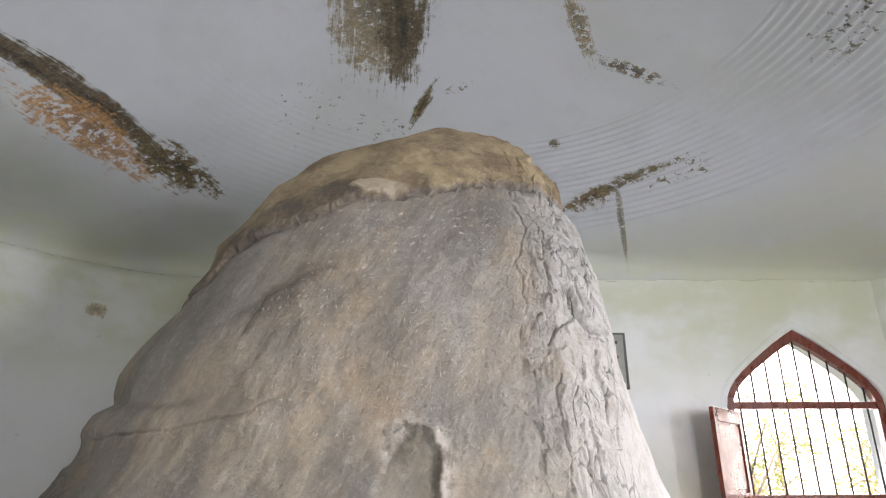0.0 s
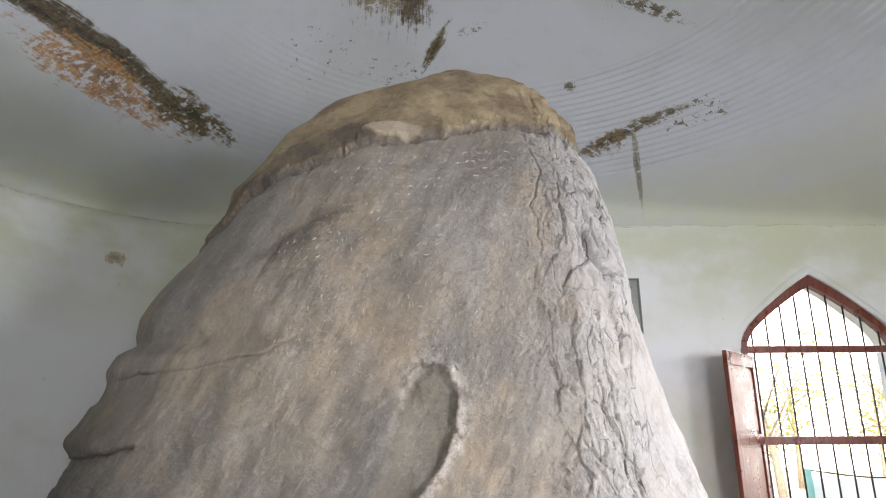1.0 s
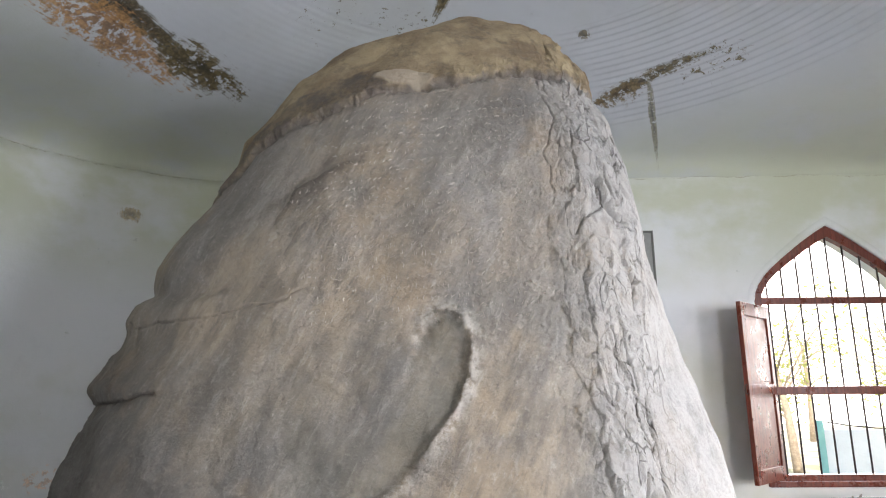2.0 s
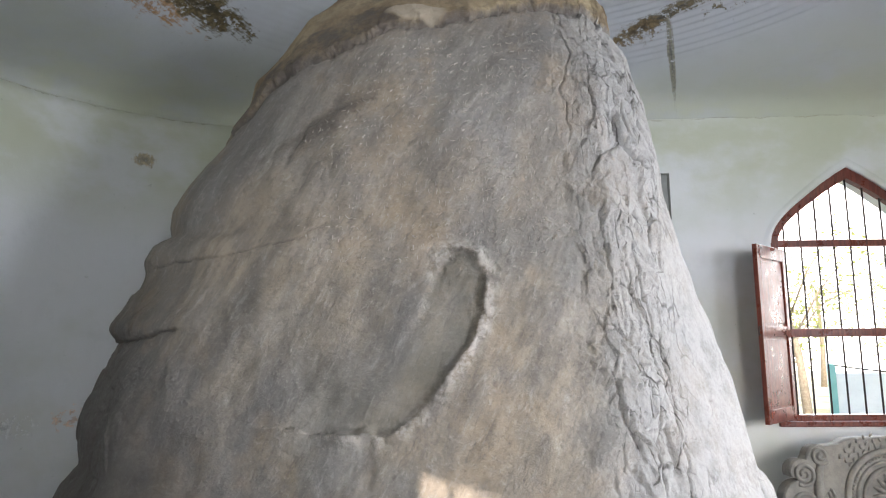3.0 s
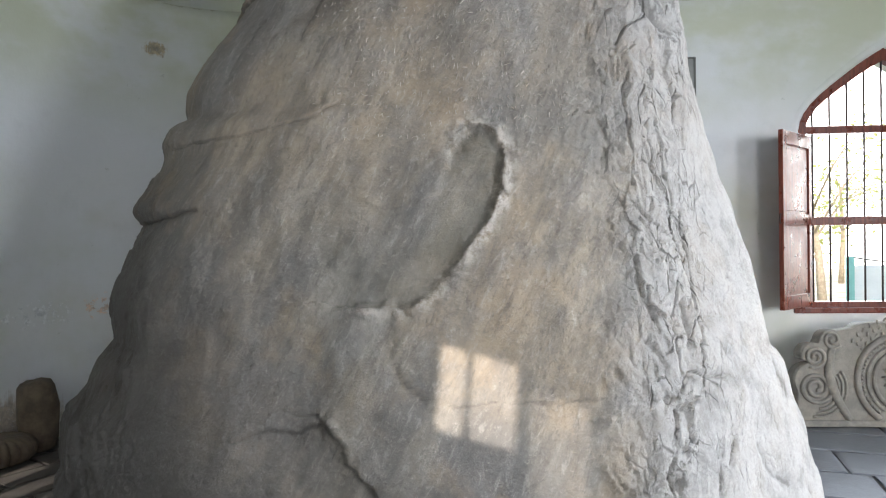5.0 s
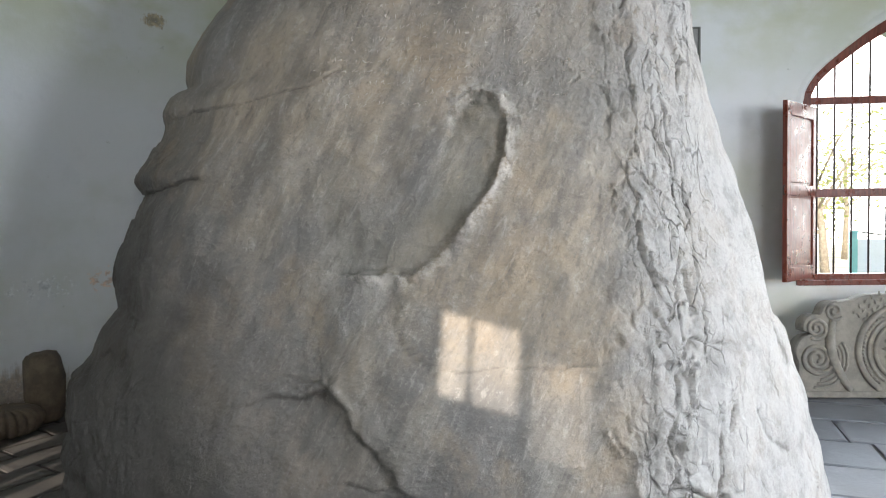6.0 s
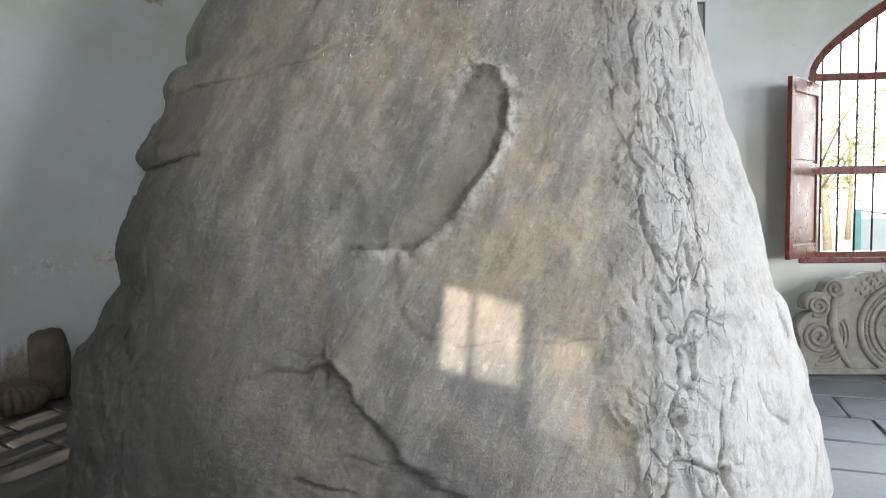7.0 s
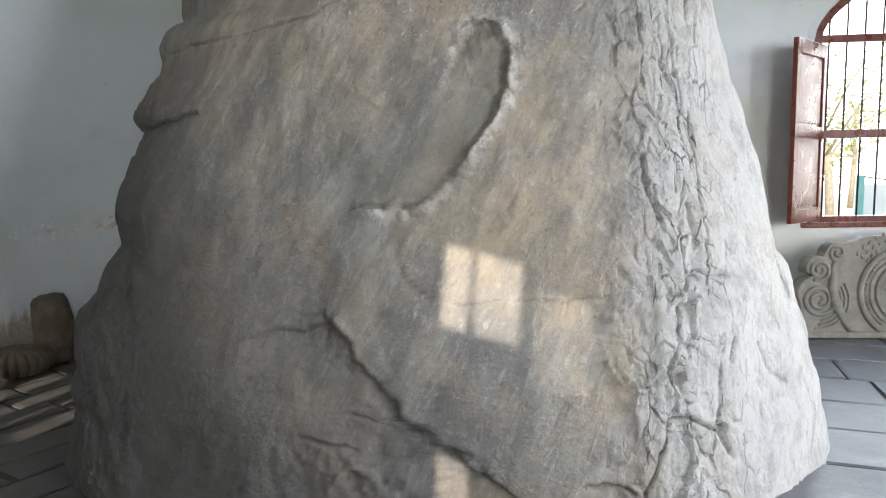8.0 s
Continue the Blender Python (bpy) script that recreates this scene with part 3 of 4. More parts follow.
def build_rock():
    rows, cols = 760, 1040
    table = np.array(LEVELS)
    # even steps along the height, closer together towards the top
    at = np.linspace(0, 1, rows)
    z = -0.30 + (4.57 + 0.30) * (1 - (1 - at) ** 1.35)
    smooth = lambda col: np.convolve(np.pad(np.interp(z, table[:, 0], table[:, col]), 6, mode="edge"), np.hanning(15)[1:-1] / np.hanning(15).sum(), "valid")
    left, right, front, back = (smooth(i)[:, None] for i in (1, 2, 3, 4))
    z = z[:, None]
    u = np.linspace(0, 1, cols, endpoint=False)[None]
    # most columns on the front half
    half = 0.68
    ang = np.where(u < half, math.pi * (u / half), math.pi + math.pi * (u - half) / (1 - half))
    cx, hx = (left + right) / 2, (right - left) / 2
    cy = front + (back - front) * 0.42
    power = 2.0 / 2.9
    co, si = np.cos(ang), np.sin(ang)
    x = cx - hx * np.sign(co) * np.abs(co) ** power
    y = np.where(si >= 0, cy - (cy - front) * np.abs(si) ** power, cy + (back - cy) * np.abs(si) ** power)
    z = z + 0 * u
    # slanting right flank beyond the rough ridge
    flank = np.clip((x - 0.72) / 0.9, 0, 1) * (si > 0) * np.clip((3.6 - z) / 1.2, 0, 1)
    y = y + 0.32 * flank
    pts = np.stack([x, y, z], -1)
    du = np.roll(pts, -1, 1) - np.roll(pts, 1, 1)
    dv = np.gradient(pts, axis=0)
    nor = np.cross(du, dv)
    nor /= np.linalg.norm(nor, axis=-1, keepdims=True) + 1e-9
    nor *= np.sign((nor * (pts - np.array([-0.2, 4.4, 1.6]))).sum(-1).mean())
    push = np.zeros(x.shape)
    plain = pts.reshape(-1, 3).tolist()
    wob = np.array([noise.fractal((a * 9, b * 9, c * 9), 0.7, 2.2, 3) for a, b, c in plain]).reshape(x.shape)
    true_x, true_z = x, z
    x, z = x + 0.016 * wob, z - 0.016 * np.roll(wob, 31, 1)
    is_front = np.clip(si * 1.5, 0, 1)
    # sunk print with a raised rim on its right
    line_dark = np.zeros(x.shape)
    d, side = near_line(FOOT, x, z)
    inside = (side < 0) if near_line(FOOT, np.array([-0.15]), np.array([2.0]))[1][0] < 0 else (side > 0)
    push -= is_front * np.where(inside & (z > 1.40), 0.038 * np.exp(-d / 0.22) * np.clip(d / 0.035, 0, 1), 0)
    push += is_front * 0.012 * np.exp(-(d / 0.03) ** 2) * ~inside
    hollow = is_front * np.where(inside & (z > 1.40), np.clip(d / 0.02, 0, 1) * np.clip((0.34 - d) / 0.22, 0, 1), 0)
    line_dark = np.maximum(line_dark, 0.35 * np.exp(-(d / 0.012) ** 2))
    chip = is_front * np.exp(-((d - 0.02) / 0.04) ** 2) * np.where(inside, 0.3, 1.0)
    broken = 0.95 * np.exp(-(d / 0.06) ** 2)
    # the fault: stone below and left of it lies deeper
    d, side = near_line(FAULT, x, z)
    below = (side < 0) if near_line(FAULT, np.array([-0.9]), np.array([0.4]))[1][0] < 0 else (side > 0)
    broken = np.maximum(broken, 0.9 * np.exp(-(d / 0.07) ** 2) * np.clip((x + 1.35) / 0.5, 0, 1))
    reach = np.clip((x + 1.35) / 0.5, 0, 1) ** 2
    push -= is_front * reach * np.where(below, 0.055 * np.exp(-d / 0.7) * np.clip(d / 0.012, 0, 1), 0)
    push -= is_front * reach * 0.025 * np.exp(-(d / 0.010) ** 2)
    line_dark = np.maximum(line_dark, reach * 0.8 * np.exp(-(d / 0.006) ** 2))
    for line, wide, deep in CRACKS:
        d, side = near_line(line, x, z)
        push -= is_front * deep * np.exp(-(d / wide) ** 2) + is_front * 0.5 * deep * np.exp(-d / 0.06) * (side > 0)
        line_dark = np.maximum(line_dark, min(1.0, deep / 0.014) * np.exp(-(d / max(0.004, 0.4 * wide)) ** 2))
    for line, wide, deep in CLEFTS:
        d, side = near_line(line, x, z)
        line_dark = np.maximum(line_dark, 0.6 * np.exp(-(d / (0.4 * wide)) ** 2))
        push -= is_front * deep * (np.exp(-(d / (0.5 * wide)) ** 2) + 0.12 * np.exp(-d / (3 * wide)) * (side > 0))
    # overhanging crown
    low_edge, top_edge = np.interp(x, SEAM_X, SEAM_LOW), np.interp(x, SEAM_X, SEAM_TOP)
    crown = low_edge + 0.02 * wob
    over = z - crown
    push += is_front * (0.035 * (1 / (1 + np.exp(-np.clip(over / 0.012, -30, 30)))) * np.exp(-np.clip(over, 0, 9) / 0.5) - 0.03 * np.exp(-(over / 0.02) ** 2))
    tan_stone = np.clip(over / 0.03, 0, 1)
    seen = np.clip(si * 10, 0, 1)
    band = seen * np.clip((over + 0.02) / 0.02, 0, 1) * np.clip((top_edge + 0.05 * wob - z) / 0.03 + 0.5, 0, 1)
    # a pale flake that sits in the seam
    flake = np.clip((1 - np.hypot((x + 0.30) / 0.19, (z - 3.80) / 0.060)) / 0.2, 0, 1)
    band *= 1 - flake
    push += is_front * 0.015 * flake
    # noise at several sizes; rough, upright ridges on the right
    over_edge = np.where(z > crown - 0.02, np.exp(-np.clip(over, 0, 9) / 0.10), 0)
    broken = np.maximum(broken, 0.7 * over_edge)
    x, z = true_x, true_z
    broken = np.maximum(broken, np.clip((-1.62 - x - 0.25 * np.clip(z - 2.2, 0, 9)) / 0.3, 0, 0.7))
    broken = np.maximum(broken, 0.85 * np.clip((0.55 - z) / 0.3, 0, 1) * np.clip((x + 1.2) / 0.4, 0, 1) * np.clip((0.0 - x) / 0.3, 0, 1))
    edge = 0.48 + 0.16 * wob
    high = np.clip((z - 2.4) / 0.3, 0, 1)
    broken = np.maximum(broken, np.clip((x - edge) / 0.22, 0, 1) * np.clip((1.08 + 0.1 * high - x) / 0.2, 0.25 + 0.25 * high, 1))
    broken = (broken * is_front).reshape(-1)
    flat = pts.reshape(-1, 3)
    rough = np.empty(len(flat))
    ridged = np.empty(len(flat))
    for i, (px, py, pz) in enumerate(flat.tolist()):
        rough[i] = 0.060 * noise.fractal((px * 0.8, py * 0.8, pz * 0.6), 0.9, 2.1, 4) + 0.009 * noise.fractal((px * 5, py * 5, pz * 4), 0.7, 2.2, 5)
        w = broken[i]
        if w > 0.03:
            total = 0
            for size, deep, lean in ((4.0, 0.012, 0.26), (8.5, 0.009, 0.44), (19.0, 0.006, 0.70)):
                q = Vector((px * size + pz * size * 0.12, py * size * 0.7, pz * size * 0.50)) + 0.3 * noise.noise_vector((px * size * 0.6, py * size * 0.6, pz * size * 0.35))
                dist, near = noise.voronoi(q)
                seed = noise.cell_vector(near[0] * 7.3)
                off = q - near[0]
                total += deep * (seed.x - 0.5) + lean * (seed.y - 0.5) / size * off.x + lean * (seed.z - 0.5) / size * off.z
                total -= deep * 0.5 * max(0, 1 - (dist[1] - dist[0]) / 0.03)
            ridged[i] = w * total
        else:
            ridged[i] = 0
    push += rough.reshape(x.shape) + ridged.reshape(x.shape)
    pts = pts + nor * push[..., None]
    tip = np.repeat(pts[-1].mean(0)[None, None] + [[[0, 0, 0.01]]], cols, 1)
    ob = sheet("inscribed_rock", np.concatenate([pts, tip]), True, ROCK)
    for key, mask in (("line_dark", line_dark * is_front), ("hollow", hollow), ("crown", tan_stone), ("band", band), ("flake", flake * is_front), ("chip", chip)):
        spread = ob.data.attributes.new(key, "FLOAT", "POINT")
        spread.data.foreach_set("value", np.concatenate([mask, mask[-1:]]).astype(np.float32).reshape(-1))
    return ob, pts[:, : int(cols * half)], nor[:, : int(cols * half)]


rock, FACE, OUTWARD = build_rock()
tagged(rock, "huge weathered grey-tan inscribed boulder standing on the stone floor", "boulder")


# ---- the windows ----
def window(name, wall_matrix, along, with_leaf):
    """Red-brown arched frame with rails and iron bars, set in the opening."""
    ob = empty(name, wall_matrix @ Matrix.Translation((along, 0, 0)))
    tagged(ob, "arched window with red-brown wooden frame and iron bars", "window", kind="structure")
    face, deep = 0.02, 0.11
    out = arch_outline(HALF - 0.003, SILL + 0.003, TRANSOM, APEX - 0.003)
    inn = arch_outline(HALF - 0.085, SILL + 0.07, TRANSOM, APEX - 0.125)
    bm = bmesh.new()
    rings = [[bm.verts.new((a, y, u)) for a, u in line] for y, line in ((face, out), (face, inn), (deep, inn), (deep, out))]
    for i in range(4):
        p, q = rings[i], rings[(i + 1) % 4]
        for k in range(len(p)):
            j = (k + 1) % len(p)
            bm.faces.new((p[k], p[j], q[j], q[k]))
    part("window_frame", bm, WOOD, ob)
    bm = bmesh.new()
    wide = arch_outline(HALF + 0.075, SILL - 0.05, TRANSOM, APEX + 0.11)[1:-1]
    slim = arch_outline(HALF + 0.001, SILL - 0.05, TRANSOM, APEX + 0.001)[1:-1]
    rings = [[bm.verts.new((a, y, u)) for a, u in line] for y, line in ((0.003, wide), (-0.018, [(0.5 * (a + c), 0.5 * (b + d)) for (a, b), (c, d) in zip(wide, slim)]), (-0.016, slim), (0.02, slim))]
    for p, q in zip(rings[:-1], rings[1:]):
        for k in range(len(p) - 1):
            bm.faces.new((p[k], p[k + 1], q[k + 1], q[k]))
    part("plaster_moulding", bm, WHITE, ob, "white plaster arch moulding", True)
    for u, h in ((TRANSOM, 0.075), (RAIL, 0.085)):
        part("rail", boxed((-HALF + 0.05, face + 0.012, u - h / 2), (HALF - 0.05, deep - 0.01, u + h / 2), 0.008), WOOD, ob)
    part("window_sill", boxed((-HALF - 0.06, -0.035, SILL - 0.045), (HALF + 0.06, deep, SILL + 0.01), 0.01), WOOD, ob)
    inner = arch_outline(HALF - 0.085, SILL + 0.07, TRANSOM, APEX - 0.125)
    for k in range(9):
        a = -HALF + 0.085 + (2 * HALF - 0.17) * (k + 0.5) / 9
        top = float(np.interp(-abs(a), [p[0] for p in inner if p[0] <= 0 and p[1] >= TRANSOM], [p[1] for p in inner if p[0] <= 0 and p[1] >= TRANSOM]))
        part("iron_bar", tube(bmesh.new(), [(a, 0.065, SILL + 0.03), (a, 0.065, top + 0.02)], 0.010, 8), IRON, ob, smooth=True)
    if with_leaf:
        leaf(ob)
    return ob


def leaf(win):
    """An open two-panelled shutter."""
    wide, low, high = 0.74, 1.07, 2.79
    m = Matrix.Translation((-HALF + 0.10, -0.02, 0)) @ pose(0, 0, 0, 0, 0, 226)
    ob = empty("shutter")
    ob.parent, ob.matrix_basis = win, m
    t = 0.022
    stiles = bmesh.new()
    mid = 1.945
    for a, b, c, d in ((0, 0.075, low, high), (wide - 0.075, wide, low, high), (0.075, wide - 0.075, high - 0.13, high), (0.075, wide - 0.075, low, low + 0.13), (0.075, wide - 0.075, mid - 0.05, mid + 0.05)):
        box(stiles, (a, -t, c), (b, t, d), 0.004)
    part("shutter_frame", stiles, WOOD, ob)
    for c, d in ((low + 0.13, mid - 0.05), (mid + 0.05, high - 0.13)):
        bm = bmesh.new()
        box(bm, (0.07, -0.003, c - 0.005), (wide - 0.07, 0.003, d + 0.005))
        box(bm, (0.10, -0.011, c + 0.026), (wide - 0.10, 0.011, d - 0.026), 0.006)
        part("panel", bm, WOOD, ob)
    pull = [(wide + 0.002 + 0.032 * math.sin(s), 0.0, mid + 0.045 * math.cos(s)) for s in np.linspace(0, math.pi, 9)]
    part("pull_handle", tube(bmesh.new(), pull, 0.006, 6), IRON, ob, "black iron pull handle", True)
    for u in (low + 0.2, high - 0.2):
        part("hinge", tube(bmesh.new(), [(0, 0, u - 0.04), (0, 0, u + 0.04)], 0.01, 8), IRON, ob, smooth=True)


for k, i in enumerate(ARCHED):
    window("window_%d" % (k + 1), walls[i][1], ARCHED[i], i == 0)


def sun_gap(name, wall_matrix, a, b, low, top, bars, thin):
    """A plain wooden frame with upright slats in an opening added for the sun."""
    ob = empty(name, wall_matrix @ Matrix.Translation((a, 0, 0)))
    tagged(ob, "unseen slatted opening with red-brown wooden frame, added to shape the sun patches", "window", kind="structure")
    w = b - a
    bm = bmesh.new()
    for lo, hi in (((0.002, 0.03, low), (0.02, 0.05, top)), ((w - 0.02, 0.03, low), (w - 0.002, 0.05, top)), ((0.02, 0.03, low + 0.002), (w - 0.02, 0.05, low + 0.02)), ((0.02, 0.03, top - 0.02), (w - 0.02, 0.05, top - 0.002))):
        box(bm, lo, hi)
    part("window_frame", bm, WOOD, ob)
    for s in bars:
        part("slat", boxed((s * w - thin / 2, 0.034, low + 0.01), (s * w + thin / 2, 0.046, top - 0.01), 0.002), WOOD, ob)
    return ob


# added openings out of view; their slats dim and cut the sun patches
sun_gap("window_4", walls[5][1], *SUN_GAPS[0], (0.60,), 0.030)
sun_gap("window_5", walls[5][1], *SUN_GAPS[1], [0.10 + 0.1 * k for k in range(9)], 0.017)
sun_gap("window_6", walls[5][1], *SUN_GAPS[2], (), 0.03)
sun_gap("window_7", walls[5][1], *SUN_GAPS[3], (0.08, 0.30, 0.44, 0.66, 0.90), 0.20)


# ---- loose stones and fittings ----
def spun(bm, profile, sides, squash=1.0, ribs=0, rib_depth=0.0, wobble=0.0, seed=0):
    """A turned body; ribs scallop it and wobble makes it uneven."""
    rings = []
    for r, z in profile:
        ring = []
        for k in range(sides):
            a = 2 * math.pi * k / sides
            rad = r * (1 - rib_depth * (1 - abs(math.cos(a * ribs / 2)) ** 0.7)) if ribs else r
            p = Vector((rad * math.cos(a), rad * math.sin(a) * squash, z))
            p *= 1 + wobble * noise.fractal((p.x * 4 + seed, p.y * 4, p.z * 4), 0.8, 2.0, 4)
            ring.append(bm.verts.new(p))
        rings.append(ring)
    for a, b in zip(rings[:-1], rings[1:]):
        for k in range(sides):
            bm.faces.new((a[k], a[(k + 1) % sides], b[(k + 1) % sides], b[k]))
    bm.faces.new(rings[0])
    bm.faces.new(rings[-1])
    return bm


boulder = part("standing_stone", spun(bmesh.new(), [(0.10, 0.0), (0.14, 0.03), (0.165, 0.12), (0.18, 0.25), (0.185, 0.38), (0.175, 0.48), (0.16, 0.56), (0.13, 0.605), (0.06, 0.62)], 48, 0.85, wobble=0.06, seed=3), BOULDER, smooth=True)
boulder.matrix_basis = pose(-3.90, 5.52, 0.0, 0, -3, 20) @ Matrix.Diagonal((0.9, 0.9, 0.97, 1))
tagged(boulder, "tall rounded brown stone standing against the wall", "stone")
amalaka = part("ribbed_stone", spun(bmesh.new(), [(0.20, 0.0), (0.27, 0.02), (0.315, 0.06), (0.335, 0.115), (0.32, 0.17), (0.275, 0.21), (0.20, 0.23), (0.05, 0.235)], 132, 1.0, 22, 0.16, 0.03), BOULDER, smooth=True)
amalaka.matrix_basis = pose(-4.02, 5.16, 0.0, 0, 0, 10) @ Matrix.Diagonal((0.9, 0.9, 0.92, 1))
tagged(amalaka, "round ribbed brown carved stone lying on the floor", "stone carving")
low = part("low_stone", spun(bmesh.new(), [(0.20, 0.0), (0.26, 0.05), (0.27, 0.16), (0.22, 0.27), (0.10, 0.31)], 40, 0.8, wobble=0.15, seed=9), BOULDER, smooth=True)
low.matrix_basis = pose(-4.33, 4.95, 0.0, 0, 0, 40)
tagged(low, "low dark brown stone lying by the wall", "stone")


def carved_panel():
    """A lobed stone slab with scrolls and arches in relief."""
    ob = empty("carved_panel", pose(3.82, 6.44, 0.0, -5, 0, 0))
    tagged(ob, "pale carved stone arch panel leaning below the window", "stone carving")
    # half outline from the base to the crown: across, up
    side = [(0.95, 0.0), (0.98, 0.10), (0.965, 0.30)]
    for cx, cz, r, a0, a1 in ((0.82, 0.42, 0.17, -30, 95), (0.80, 0.66, 0.115, -20, 110), (0.62, 0.78, 0.12, 10, 110), (0.30, 0.74, 0.22, 50, 100)):
        side += [(cx + r * math.cos(radians(a)), cz + r * math.sin(radians(a))) for a in np.linspace(a0, a1, 9)]
    side.append((0.0, 0.97))
    outline = side + [(-a, u) for a, u in reversed(side[:-1])]
    bm = bmesh.new()
    front = [bm.verts.new((a * 0.985, -0.07, u * 0.99)) for a, u in outline]
    rim = [bm.verts.new((a, -0.05, u)) for a, u in outline]
    back = [bm.verts.new((a, 0.08, u)) for a, u in outline]
    for p, q in ((front, rim), (rim, back)):
        for k in range(len(p)):
            j = (k + 1) % len(p)
            bm.faces.new((p[k], p[j], q[j], q[k]))
    for ring in (front, back):
        edges = [bm.edges.get((ring[k], ring[(k + 1) % len(ring)])) for k in range(len(ring))]
        bmesh.ops.triangle_fill(bm, edges=edges, use_beauty=True)
    part("slab", bm, CARVED, ob)

    def arc(cx, cz, r, a0, a1, n=26):
        return [(cx + r * math.cos(radians(a)), -0.075, cz + r * math.sin(radians(a))) for a in np.linspace(a0, a1, n)]

    def scroll(cx, cz, r, turns, start, hand):
        pts = []
        for s in np.linspace(0, 1, 60):
            a = radians(start) + hand * 2 * math.pi * turns * s
            pts.append((cx + r * (1 - 0.85 * s) * math.cos(a), -0.075, cz + r * (1 - 0.85 * s) * math.sin(a)))
        return pts

    for r, w in ((0.42, 0.030), (0.33, 0.016), (0.27, 0.022)):
        part("arch_band", tube(bmesh.new(), arc(0, 0.42, r, -55, 235, 60), w, 8), CARVED, ob, smooth=True)
    bm = bmesh.new()
    for k in range(54):
        a = radians(-50 + 280 * k / 53)
        bmesh.ops.create_icosphere(bm, subdivisions=1, radius=0.014, matrix=Matrix.Translation((0.375 * math.cos(a), -0.075, 0.42 + 0.375 * math.sin(a))))
    tagged(part("bead_row", bm, CARVED, ob, smooth=True), kind="stuff")
    bm = bmesh.new()
    for k in range(16):
        a = 2 * math.pi * k / 16
        tube(bm, [(0.05 * math.cos(a), -0.07, 0.45 + 0.05 * math.sin(a)), (0.14 * math.cos(a), -0.085, 0.45 + 0.14 * math.sin(a)), (0.2 * math.cos(a), -0.072, 0.45 + 0.2 * math.sin(a))], [0.008, 0.024, 0.008], 6)
    part("rosette", bm, CARVED, ob, smooth=True)
    for s in (-1, 1):
        flip = lambda pts: [(s * a, b, c) for a, b, c in pts]
        part("scroll", tube(bmesh.new(), flip(scroll(0.79, 0.36, 0.15, 2.2, 200, 1)), 0.021, 7), CARVED, ob, smooth=True)
        part("scroll", tube(bmesh.new(), flip(scroll(0.79, 0.64, 0.105, 1.9, -60, -1)), 0.018, 7), CARVED, ob, smooth=True)
        part("scroll", tube(bmesh.new(), flip(scroll(0.62, 0.80, 0.085, 1.6, 220, 1)), 0.015, 7), CARVED, ob, smooth=True)
        stem = [(0.50 + 0.10 * math.sin(3.0 * q) + 0.12 * q, -0.075, 0.06 + 0.66 * q) for q in np.linspace(0, 1, 24)]
        part("stem", tube(bmesh.new(), flip(stem), [0.05 - 0.018 * abs(2 * float(q) - 1) for q in np.linspace(0, 1, 24)], 9), CARVED, ob, smooth=True)
        for d in (0.0, 0.045, 0.09):
            part("fold", tube(bmesh.new(), flip(arc(0.79, 0.36, 0.20 + d * 0.8, 150 - 40 * d, 265 + 150 * d, 20)), 0.014, 6), CARVED, ob, smooth=True)
        bm = bmesh.new()
        for k in range(22):
            a, r = radians(40 + 50 * (k % 8) / 7), 0.47 + 0.055 * (k // 8)
            c = Vector((s * r * math.cos(a), -0.072, 0.42 + r * math.sin(a)))
            bmesh.ops.create_icosphere(bm, subdivisions=1, radius=1, matrix=Matrix.Translation(c) @ pose(0, 0, 0, 0, s * (50 + 25 * (k % 3)), 0) @ Matrix.Diagonal((0.028, 0.014, 0.012, 1)))
        tagged(part("leaf_row", bm, CARVED, ob, smooth=True), kind="stuff")
    part("base_band", boxed((-0.93, -0.10, 0.0), (0.93, -0.06, 0.06), 0.012), CARVED, ob)
    return ob


carved_panel()

PLAQUE = stone_material("plaque_stone", (0.33, 0.33, 0.30), (0.24, 0.24, 0.22), 3.0, 0.6, 0.2)
INK = material("dark_lettering", (0.06, 0.06, 0.055), 0.8)
plaque = empty("notice_board", pose(1.80, 7.055, 3.335))
tagged(plaque, "grey stone notice board with dark lettering on the wall", "notice board")
part("board", boxed((-0.34, -0.03, -0.285), (0.34, 0.0, 0.285), 0.004), PLAQUE, plaque)
bm = bmesh.new()
for lo, hi in (((-0.36, -0.04, 0.285), (0.36, 0.0, 0.305)), ((-0.36, -0.04, -0.305), (0.36, 0.0, -0.285)), ((-0.36, -0.04, -0.285), (-0.34, 0.0, 0.285)), ((0.34, -0.04, -0.285), (0.36, 0.0, 0.285))):
    box(bm, lo, hi)
part("board_frame", bm, material("frame_paint", (0.12, 0.12, 0.10), 0.6), plaque, "dark painted frame")
for k in range(5):
    part("text_bar", boxed((-0.26, -0.034, 0.185 - 0.08 * k), (0.27 - 0.06 * (k % 2), -0.029, 0.215 - 0.08 * k)), INK, plaque)


